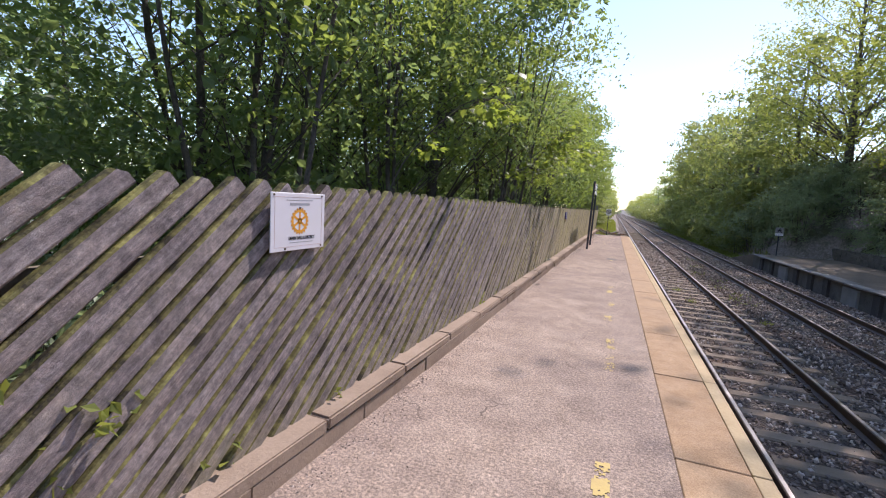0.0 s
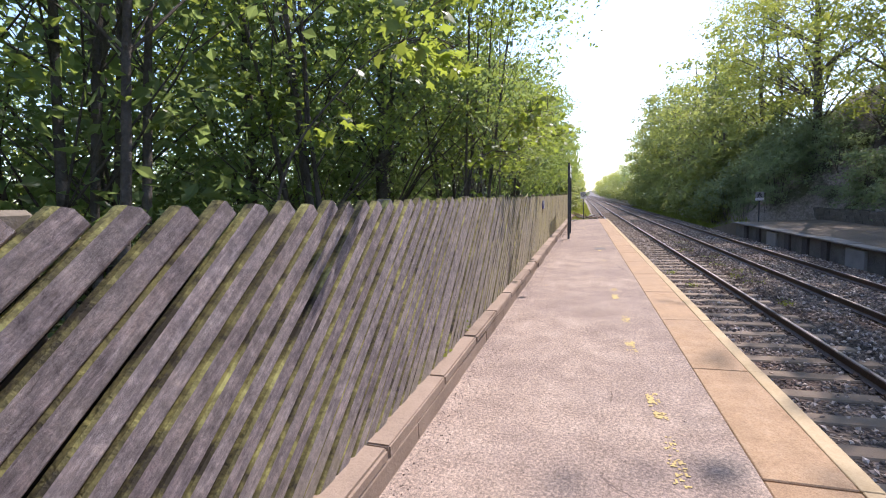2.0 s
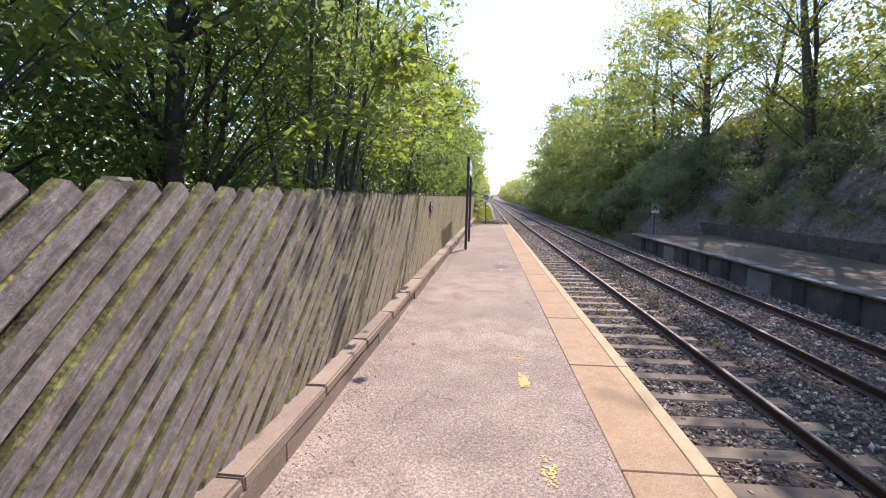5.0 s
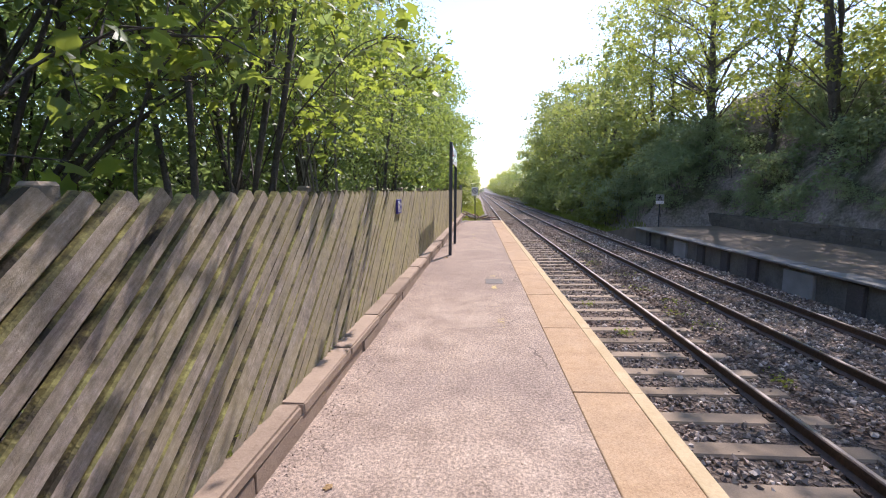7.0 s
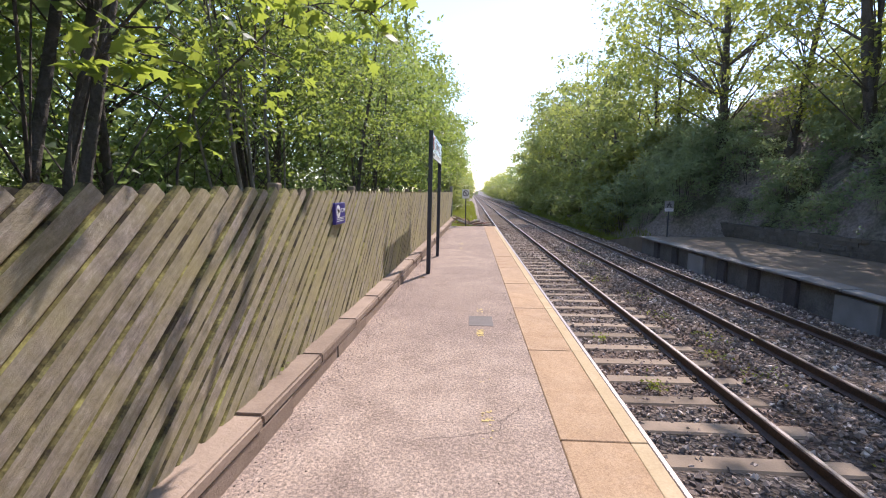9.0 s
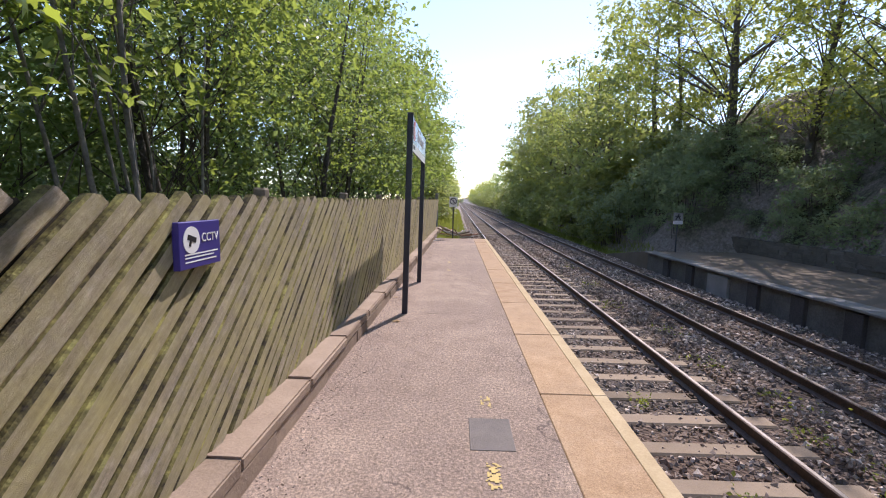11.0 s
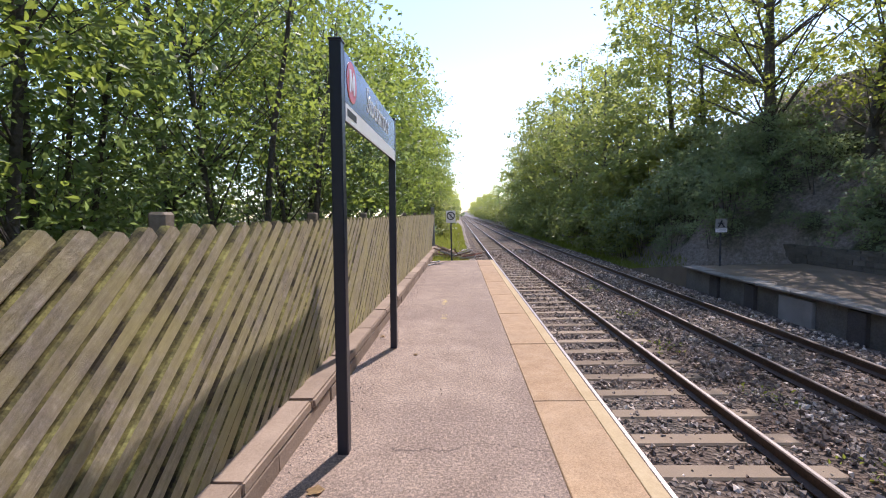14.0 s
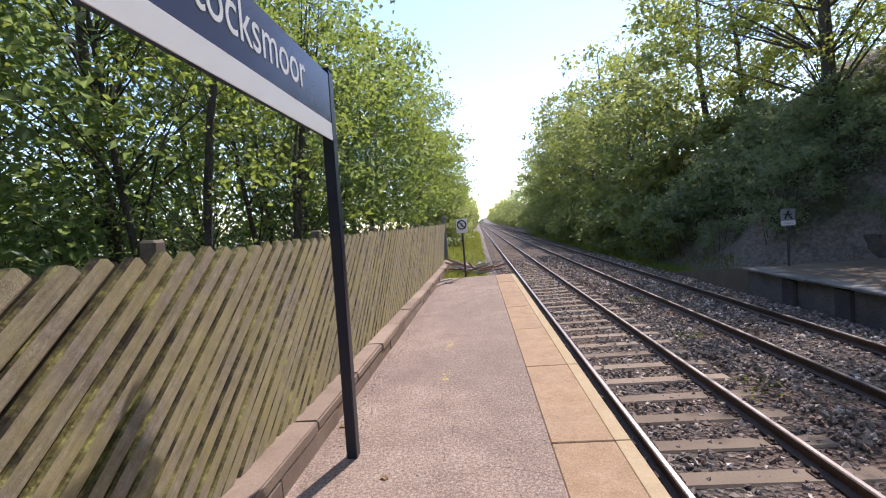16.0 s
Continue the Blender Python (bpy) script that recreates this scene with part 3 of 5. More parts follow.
def build_ballast():
    nx, ny = 60, 420
    x0, x1, y0, y1 = 0.84, 7.62, -8.0, 80.0
    verts, faces = [], []
    for j in range(ny + 1):
        y = y0 + (y1 - y0) * (j / ny) ** 1.35
        for i in range(nx + 1):
            x = x0 + (x1 - x0) * i / nx
            z = SLEEPER_Z - 0.022 + 0.02 * noise.noise(Vector((x * 1.1, y * 1.1, 0))) + 0.018 * noise.noise(Vector((x * 6, y * 6, 2)))
            if RAILS[1] + 0.5 < x < RAILS[2] - 0.5:
                z += 0.05 * smooth(0, 0.4, min(x - RAILS[1] - 0.5, RAILS[2] - 0.5 - x))
            verts.append((x, y, z))
    w = nx + 1
    faces = [(j * w + i, j * w + i + 1, (j + 1) * w + i + 1, (j + 1) * w + i) for j in range(ny) for i in range(nx)]
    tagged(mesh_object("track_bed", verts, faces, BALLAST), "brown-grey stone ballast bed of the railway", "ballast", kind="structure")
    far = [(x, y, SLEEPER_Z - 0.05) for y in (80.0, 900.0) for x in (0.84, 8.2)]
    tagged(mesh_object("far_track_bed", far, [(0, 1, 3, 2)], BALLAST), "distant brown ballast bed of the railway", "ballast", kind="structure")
    # loose stones
    rng = np.random.default_rng(5)
    n = 56000
    u = rng.random(n)
    ys = 0.8 + 44.2 * u ** 1.45
    xs = rng.uniform(0.9, 7.5, n)
    keep = np.ones(n, bool)
    for r in RAILS:
        keep &= np.abs(xs - r) > 0.05
    ph = np.abs(((ys - (16.78 - 0.65 * 22)) + 0.325) % 0.65 - 0.325)
    on = (ph < 0.145) & (xs > RAILS[0] - 0.5) & (xs < RAILS[1] + 0.52)
    keep &= ~(on & (rng.random(n) > 0.2))
    ph = np.abs(((ys - (16.98 - 0.65 * 22)) + 0.325) % 0.65 - 0.325)
    on = (ph < 0.145) & (xs > RAILS[2] - 0.52) & (xs < RAILS[3] + 0.52)
    keep &= ~(on & (rng.random(n) > 0.8))
    xs, ys = xs[keep], ys[keep]
    n = len(xs)
    base = np.array([(1, 0, 0), (-1, 0, 0), (0, 1, 0), (0, -1, 0), (0, 0, 1), (0, 0, -1)], float)
    tri = np.array([(0, 2, 4), (2, 1, 4), (1, 3, 4), (3, 0, 4), (2, 0, 5), (1, 2, 5), (3, 1, 5), (0, 3, 5)])
    size = rng.uniform(0.018, 0.040, (n, 1, 1)) * (1 + 0.02 * np.maximum(0.0, ys - 3)[:, None, None])
    q = rng.normal(size=(n, 3, 3))
    q, _ = np.linalg.qr(q)
    base[4:, 2] *= 0.7
    pts = (base[None] * rng.uniform(0.65, 1.3, (n, 6, 1)) * size) @ q
    zs = SLEEPER_Z + rng.uniform(-0.03, 0.0, n) + np.where((xs > RAILS[1] + 0.6) & (xs < RAILS[2] - 0.6), 0.05, 0.0)
    pts += np.stack([xs, ys, zs], 1)[:, None, :]
    faces = (tri[None] + 6 * np.arange(n)[:, None, None]).reshape(-1, 3)
    tagged(mesh_object("ballast_stones", pts.reshape(-1, 3).tolist(), faces.tolist(), STONES), "loose brown and grey ballast stones between the sleepers", "gravel", kind="stuff")


build_ballast()

# ---- far platform ----
Q_EDGE, Q_Z, Q_END, Q_BACK = 7.42, -0.47, 29.3, 11.4


def build_far_platform():
    plat = tagged(empty("far_platform"), "old low station platform in the shade, dark brick face with pale coping", "platform", kind="structure")
    part("surface", box(Q_EDGE + 0.32, Q_BACK, -14, Q_END, -1.4, Q_Z - 0.004), OLD_SLAB, plat, "dark mottled tarmac surface")
    part("face_wall", box(Q_EDGE + 0.16, Q_EDGE + 0.4, -14, Q_END, -1.4, Q_Z - 0.09), SOOTY, plat, "dirty rendered face")
    verts = [(Q_EDGE + 0.16, Q_END, -1.4), (Q_BACK, Q_END, -1.4), (Q_BACK, Q_END, Q_Z), (Q_EDGE + 0.16, Q_END, Q_Z), (Q_EDGE + 0.16, Q_END + 5, -1.4), (Q_BACK, Q_END + 5, -1.4), (Q_BACK, Q_END + 5, -1.2), (Q_EDGE + 0.16, Q_END + 5, -1.2)]
    mesh_object("end_ramp", verts, [(0, 3, 7, 4), (3, 2, 6, 7), (1, 5, 6, 2), (4, 7, 6, 5), (0, 1, 2, 3)], OLD_SLAB, plat, "sloping earth ramp at the end")
    rnd = random.Random(6)
    bm = box(0, 0.5, 0.006, 1.19, -0.06, 0.0, 0.012)
    me = bpy.data.meshes.new("coping_stone")
    bm.to_mesh(me)
    bm.free()
    me.materials.append(OLD_EDGE)
    y = Q_END - 1.2
    while y > -10:
        o = new("coping_stone", me)
        o.parent = plat
        o.matrix_basis = pose(Q_EDGE + rnd.uniform(-0.02, 0.02), y, Q_Z + rnd.uniform(-0.008, 0.006), 0, 0, rnd.uniform(-0.5, 0.5))
        y -= 1.2
    for yc in (24.45, 18.24, 12.0, 6.0):
        part("concrete_panel", box(Q_EDGE + 0.08, Q_EDGE + 0.2, yc - 0.5, yc + 0.5, -1.3, -0.62, 0.012), PANEL, plat, "pale grey concrete infill panel")
    for yc in (15.0, 16.6, 20.0, 21.4, 22.9, 26.0, 27.6, 12.9, 10.4, 9.0):
        part("brick_pier", box(Q_EDGE + 0.07, Q_EDGE + 0.2, yc - 0.2, yc + 0.2, -1.35, Q_Z - 0.1, 0.01), WALL, plat, "sooty brick pier")
    part("concrete_bracket", joined([box(Q_EDGE + 0.02, Q_EDGE + 0.1, 13.56, 13.76, -1.3, -0.72, 0.015), box(Q_EDGE - 0.02, Q_EDGE + 0.02, 13.5, 13.82, -1.28, -1.15, 0.015)]), PANEL, plat, "pale concrete bracket")


build_far_platform()


def build_retaining_wall():
    wall = tagged(empty("retaining_wall"), "low dark drystone retaining wall at the foot of the bank", "wall", kind="structure")
    part("core", box(Q_BACK - 0.012, Q_BACK + 0.5, -14, 31.0, -1.3, 0.05), STONE, wall)
    rnd = random.Random(9)
    shapes = []
    for v in range(4):
        bm = box(-0.1, 0.1, -0.5, 0.5, -0.5, 0.5, 0.06)
        for q in bm.verts:
            q.co += Vector((noise.noise(q.co * 2 + Vector((v * 3, 0, 0))) * 0.06, noise.noise(q.co * 2 + Vector((0, v * 5, 0))) * 0.12, noise.noise(q.co * 2 + Vector((0, 0, v * 7))) * 0.12))
        me = bpy.data.meshes.new("stone")
        bm.to_mesh(me)
        bm.free()
        me.materials.append(STONE)
        shapes.append(me)
    z = Q_Z
    for course in range(4):
        h = (0.15, 0.17, 0.14, 0.13)[course]
        y = 6.0 + rnd.uniform(0, 0.3)
        while y < 31.0:
            l = rnd.uniform(0.14, 0.62)
            o = new("stone", shapes[rnd.randrange(4)])
            o.parent = wall
            o.matrix_basis = Matrix.Translation((Q_BACK + 0.08 + rnd.uniform(-0.03, 0.02), y + l / 2, z + h / 2 + rnd.uniform(-0.012, 0.012))) @ Matrix.Rotation(rnd.uniform(-0.04, 0.04), 4, "X") @ Matrix.Diagonal((1, l, h * rnd.uniform(0.92, 1.08), 1))
            y += l
        z += h


build_retaining_wall()


# ---- station furniture ----
def build_name_sign():
    sign = empty("station_sign")
    sign.matrix_basis = pose(-0.815, 0, 0, 0, 1.3, 0)
    y0, y1 = 17.03, 19.17
    for y in (y0, y1):
        part("post", joined([box(-0.035, 0.035, y - 0.04, y + 0.04, -0.02, 2.49, 0.006), box(-0.04, 0.04, y - 0.045, y + 0.045, 2.485, 2.50, 0.004)]), NAVY_POST, sign, "dark navy square steel post")
    a, b = y0 + 0.045, y1 - 0.045
    panel = part("panel", box(0.008, 0.034, a, b, 2.05, 2.46, 0.004), NAVY, sign, "navy enamel name board")
    part("white_strip", box(0.030, 0.036, a + 0.004, b - 0.004, 2.051, 2.155), WHITE, sign, "white strip under the name")
    lettering("name_lettering", "Stocksmoor", 0.262, (0.0355, 18.22, 2.325), WHITE, sign, "CENTER", 0.80, "white raised station name")
    part("emblem", disc((0.035, 17.25, 2.315), 0.125, 0.004, 40), RED, sign, "round red emblem")
    bars = []
    for dy0, dy1 in ((-0.07, -0.035), (0.035, 0.07)):
        bars.append(box(0.037, 0.0395, 17.25 + dy0, 17.25 + dy1, 2.25, 2.38))
    for s in (-1, 1):
        bm = box(0.037, 0.0395, -0.016, 0.016, -0.06, 0.06)
        bmesh.ops.transform(bm, matrix=Matrix.Translation((0, 17.25 + s * 0.022, 2.33)) @ Matrix.Rotation(radians(-22 * s), 4, "X"), verts=bm.verts[:])
        bars.append(bm)
    part("emblem_bars", joined(bars), WHITE, sign, "white bars of the emblem")
    part("caption_bar", box(0.0355, 0.0375, 17.12, 17.355, 2.085, 2.13), BLACK, sign, "small black caption bar")
    tagged(sign, "navy station name board on two dark posts standing on the platform", "sign")


build_name_sign()


def build_cctv_sign():
    y0, y1, z0, z1 = 13.30, 13.61, 1.145, 1.345
    x = fence_x(13.4) + 0.061
    s = empty("cctv_sign", (x, 0, 0))
    part("plate", box(0, 0.03, y0, y1, z0, z1, 0.003), PURPLE, s)
    part("camera_disc", disc((0.031, y0 + 0.085, z1 - 0.078), 0.058, 0.003, 32), WHITE, s, "white disc")
    bm = joined([box(0.0325, 0.0345, -0.03, 0.03, -0.011, 0.011), box(0.0325, 0.0345, -0.012, 0.0, -0.035, -0.01)])
    bmesh.ops.transform(bm, matrix=Matrix.Translation((0, y0 + 0.085, z1 - 0.072)) @ Matrix.Rotation(radians(-18), 4, "X"), verts=bm.verts[:])
    part("camera_symbol", bm, BLACK, s, "black camera symbol")
    lettering("lettering", "CCTV", 0.054, (0.0315, y0 + 0.225, z1 - 0.075), WHITE, s, "CENTER", 0.95, "white letters")
    part("small_print", joined([box(0.0305, 0.0316, y0 + 0.035, y0 + w, z, z + 0.006) for w, z in ((0.285, z0 + 0.058), (0.25, z0 + 0.044), (0.27, z0 + 0.026))]), WHITE, s, "lines of white print")
    part("backing", box(-0.03, 0.0, y0 + 0.03, y1 - 0.03, z0 + 0.03, z1 - 0.03), FENCE_POST, s, "dark spacer behind the plate")
    tagged(s, "blue-purple camera warning plate fixed to the board fence", "sign")


build_cctv_sign()


def build_club_plate():
    y0, y1, z0, z1 = 1.62, 2.03, 1.175, 1.465
    x = fence_x(1.8) + 0.085
    s = empty("club_plate", (x, 0, 0))
    c = (y0 + y1) / 2
    part("plate", box(0, 0.006, y0, y1, z0, z1, 0.002), PLATE, s)
    rim = []
    for a, b, p, q in ((y0 + 0.025, y1 - 0.025, z1 - 0.022, z1 - 0.020), (y0 + 0.025, y1 - 0.025, z0 + 0.020, z0 + 0.022), (y0 + 0.025, y0 + 0.027, z0 + 0.02, z1 - 0.02), (y1 - 0.027, y1 - 0.025, z0 + 0.02, z1 - 0.02)):
        rim.append(box(0.0055, 0.0068, a, b, p, q))
    part("border", joined(rim), PALE_INK, s, "thin printed border")
    part("title_bar", joined([box(0.0055, 0.0068, c - 0.075, c + 0.075, z1 - 0.062, z1 - 0.05), box(0.0055, 0.0068, c - 0.1, c + 0.1, z1 - 0.038, z1 - 0.034)]), GREY_INK, s, "printed title bar")
    lettering("small_word", "OF", 0.014, (0.0065, c, z1 - 0.076), BLACK, s)
    lettering("place_name", "DENBY DALE & DISTRICT", 0.024, (0.0065, c + 0.02, z0 + 0.062), BLACK, s, "CENTER", 0.75, "printed place name")
    part("footer_bar", box(0.0055, 0.0068, c - 0.075, c + 0.105, z0 + 0.038, z0 + 0.042), GREY_INK, s, "thin printed line")
    gear, zc = [], z0 + 0.148
    ring = 40
    bm = bmesh.new()
    inner = [bm.verts.new((0.0068, c + 0.047 * math.cos(2 * math.pi * i / ring), zc + 0.047 * math.sin(2 * math.pi * i / ring))) for i in range(ring)]
    outer = [bm.verts.new((0.0068, c + 0.061 * math.cos(2 * math.pi * i / ring), zc + 0.061 * math.sin(2 * math.pi * i / ring))) for i in range(ring)]
    for i in range(ring):
        bm.faces.new((inner[i], outer[i], outer[(i + 1) % ring], inner[(i + 1) % ring]))
    gear.append(bm)
    for i in range(20):
        b = box(0.0058, 0.0068, 0.058, 0.068, -0.005, 0.005)
        bmesh.ops.transform(b, matrix=Matrix.Translation((0, c, zc)) @ Matrix.Rotation(2 * math.pi * i / 20, 4, "X"), verts=b.verts[:])
        gear.append(b)
    for i in range(6):
        b = box(0.0058, 0.0070, 0.008, 0.05, -0.006, 0.006)
        bmesh.ops.transform(b, matrix=Matrix.Translation((0, c, zc)) @ Matrix.Rotation(2 * math.pi * i / 6 + 0.5, 4, "X"), verts=b.verts[:])
        gear.append(b)
    gear.append(disc((0.0065, c, zc), 0.016, 0.001, 20))
    part("emblem", joined(gear), ORANGE, s, "orange cog wheel emblem")
    for y, z in ((y0 + 0.02, z1 - 0.012), (y1 - 0.03, z1 - 0.012), (y0 + 0.1, z0 + 0.012), (y1 - 0.03, z0 + 0.012)):
        part("screw", disc((0.0075, y, z), 0.005, 0.004, 8), IRON, s, "rusty screw")
    part("spacer", box(-0.05, 0.0, y0 + 0.06, y1 - 0.06, z0 + 0.06, z0 + 0.11), FENCE_POST, s, "timber spacer behind the plate")
    tagged(s, "white printed plate with an orange cog emblem screwed to the fence", "sign")


build_club_plate()


def build_mast():
    x, y = 10.86, 15.6
    m = empty("camera_mast", (x, y, Q_Z))
    part("column", joined([rod((0, 0, 0), (0, 0, 4.75), 0.056, 0.048, 8), rod((0, 0, 0), (0, 0, 0.9), 0.072, 0.068, 8)]), GALV, m, "pale grey octagonal steel column")
    part("base_plate", box(-0.16, 0.16, -0.16, 0.16, 0, 0.025, 0.004), GALV, m)
    part("band", rod((0, 0, 1.86), (0, 0, 2.0), 0.059, 0.058, 8), YELLOW_BAND, m, "yellow band")
    part("control_box", box(-0.2, -0.07, -0.13, 0.13, 4.05, 4.45, 0.02), GALV, m, "grey control box")
    part("collar", box(-0.24, 0.24, -0.3, 0.3, 4.62, 4.70, 0.02), GALV, m, "wide mounting collar")
    for s in (-1, 1):
        cam_body = part("camera_housing", rod((-0.05, 0.18 * s, 4.82), (-0.25, 0.7 * s, 4.62 if s > 0 else 4.9), 0.075, 0.075, 10), GALV, m, "tubular camera housing")
        part("sun_shield", rod((-0.05, 0.16 * s, 4.87), (-0.27, 0.76 * s, 4.67 if s > 0 else 4.95), 0.09, 0.09, 4), GALV, cam_body)
    tagged(m, "pale grey camera mast with a yellow band on the far platform", "mast")
    n = empty("number_post", (x - 0.08, y + 0.28, Q_Z))
    n.matrix_basis = pose(x - 0.1, y + 0.17, Q_Z, 1.5, 0, 0)
    part("board", joined([box(-0.03, 0.03, -0.075, 0.075, 0, 1.7, 0.008), box(-0.035, 0.035, -0.08, 0.08, 1.69, 1.73, 0.008)]), WHITE, n, "white painted board")
    lettering("number", "2", 0.26, (-0.0335, 0, 1.47), BLACK, n, "CENTER", 1.0, "black numeral").matrix_basis = Matrix.Translation((-0.0335, 0, 1.47)) @ Matrix.Rotation(math.pi, 4, "Z") @ FACING_X
    part("foot", box(-0.05, 0.05, -0.05, 0.05, -0.02, 0.12, 0.01), GALV, n)
    tagged(n, "white numbered marker post beside the camera mast", "marker post")


build_mast()


def build_small_signs():
    s = empty("far_platform_sign", (8.55, 29.1, Q_Z))
    part("post", rod((0, 0, -0.5), (0, 0, 1.15), 0.03, None, 8), NAVY_POST, s)
    part("plate", box(-0.19, 0.19, -0.035, -0.025, 1.10, 1.56, 0.003), PANEL, s, "weathered grey plate")
    part("warning_strip", box(-0.185, 0.185, -0.039, -0.034, 1.12, 1.24), PLATE, s, "white strip with print")
    part("print", joined([box(-0.15, 0.15, -0.0415, -0.0385, z, z + 0.018) for z in (1.15, 1.19)]), GREY_INK, s, "lines of print")
    part("symbol", joined([rod((-0.09, -0.037, 1.28), (0.02, -0.037, 1.5), 0.02, 0.03, 6), rod((0.1, -0.037, 1.28), (0.01, -0.037, 1.42), 0.02, 0.02, 6), box(-0.12, 0.1, -0.039, -0.034, 1.4, 1.43)]), BLACK, s, "dark warning symbol")
    tagged(s, "weathered grey warning notice on a dark post at the platform ramp", "sign")
    r = empty("no_entry_sign", (-0.3, P_END + 0.12, -0.6))
    part("post", box(-0.025, 0.025, -0.025, 0.025, -0.5, 1.95, 0.004), NAVY_POST, r, "thin dark post")
    part("plate", box(-0.15, 0.15, -0.04, -0.03, 1.78, 2.16, 0.003), WHITE, r, "white plate")
    ring = []
    bm = bmesh.new()
    for i in range(28):
        a0, a1 = 2 * math.pi * i / 28, 2 * math.pi * (i + 1) / 28
        bm.faces.new([bm.verts.new((q * math.cos(a), -0.042, 2.0 + q * math.sin(a))) for q, a in ((0.095, a0), (0.13, a0), (0.13, a1), (0.095, a1))])
    ring.append(bm)
    b = box(-0.1, 0.1, -0.043, -0.041, -0.014, 0.014)
    bmesh.ops.transform(b, matrix=Matrix.Translation((0, 0, 2.0)) @ Matrix.Rotation(radians(45), 4, "Y"), verts=b.verts[:])
    ring.append(b)
    part("prohibition_ring", joined(ring), BLACK, r, "dark ring and bar")
    part("figure_bar", box(-0.03, 0.03, -0.0415, -0.0402, 1.94, 2.06), GREY_INK, r)
    tagged(r, "white plate with a round prohibition sign on a thin dark post", "sign")
    c = tagged(part("concrete_post", box(-0.07, 0.07, -0.07, 0.07, -0.8, 1.75, 0.015), PANEL, None), "pale concrete post at the end of the fence", "post")
    c.matrix_basis = pose(-1.15, 33.0, 0)


build_small_signs()


# ---- plants ----
class Soup:
    """Vertices and faces that become one mesh."""

    def __init__(self):
        self.verts, self.faces, self.count = [], [], 0

    def tube(self, points, radii, sides=6):
        first = self.count
        for i, (p, r) in enumerate(zip(points, radii)):
            p = Vector(p)
            d = Vector(points[min(i + 1, len(points) - 1)]) - Vector(points[max(i - 1, 0)])
            q = d.to_track_quat("Z", "Y")
            for k in range(sides):
                a = 2 * math.pi * k / sides
                self.verts.append(tuple(p + q @ Vector((r * math.cos(a), r * math.sin(a), 0))))
        for i in range(len(points) - 1):
            for k in range(sides):
                a, b = first + i * sides + k, first + i * sides + (k + 1) % sides
                self.faces.append((a, b, b + sides, a + sides))
        self.count = len(self.verts)

    def mesh(self, name, material):
        me = bpy.data.meshes.new(name)
        me.from_pydata(self.verts, [], self.faces)
        me.materials.append(material)
        for p in me.polygons:
            p.use_smooth = True
        return me


OVAL = (np.array([(0, 0, 0), (-0.30, 0.45, 0.07), (0, 1, -0.06), (0.30, 0.45, 0.07)]), [(0, 3, 2, 1)])
OVATE = (np.array([(0, 0, 0), (-0.26, 0.22, 0.05), (-0.27, 0.55, 0.05), (0, 1, -0.09), (0.27, 0.55, 0.05), (0.26, 0.22, 0.05)]), [(0, 5, 4, 3), (0, 3, 2, 1)])
LOBED = (np.array([(0, 0, 0), (-0.22, 0.10, 0.02), (-0.52, 0.12, -0.05), (-0.30, 0.42, 0.04), (-0.46, 0.78, -0.06), (-0.16, 0.66, 0.03), (0, 1.05, -0.08), (0.16, 0.66, 0.03), (0.46, 0.78, -0.06), (0.30, 0.42, 0.04), (0.52, 0.12, -0.05), (0.22, 0.10, 0.02)]),
         [(0, 11, 9, 3, 1), (1, 3, 2), (3, 5, 4), (3, 9, 7, 5), (5, 7, 6), (7, 9, 8), (9, 11, 10)])


def leaves(name, centres, sizes, rng, material, shape=OVAL, flat=0.55):
    """One mesh of many leaves, each turned its own way, more or less level."""
    pts, faces = shape
    n = len(centres)
    up = rng.normal(size=(n, 3)) * (1 - flat) + np.array([0, 0, 1.0]) * flat
    up /= np.linalg.norm(up, axis=1)[:, None] + 1e-9
    d = rng.normal(size=(n, 3))
    d[:, 2] -= 0.35
    d -= (d * up).sum(1)[:, None] * up
    d /= np.linalg.norm(d, axis=1)[:, None] + 1e-9
    side = np.cross(d, up)
    v = centres[:, None, :] + sizes[:, None, None] * (pts[None, :, 0, None] * side[:, None, :] + pts[None, :, 1, None] * d[:, None, :] + pts[None, :, 2, None] * up[:, None, :])
    k = len(pts)
    out = []
    for f in faces:
        out += (np.array(f)[None] + k * np.arange(n)[:, None]).tolist()
    me = bpy.data.meshes.new(name)
    me.from_pydata(v.reshape(-1, 3).tolist(), [], out)
    me.materials.append(material)
    return me


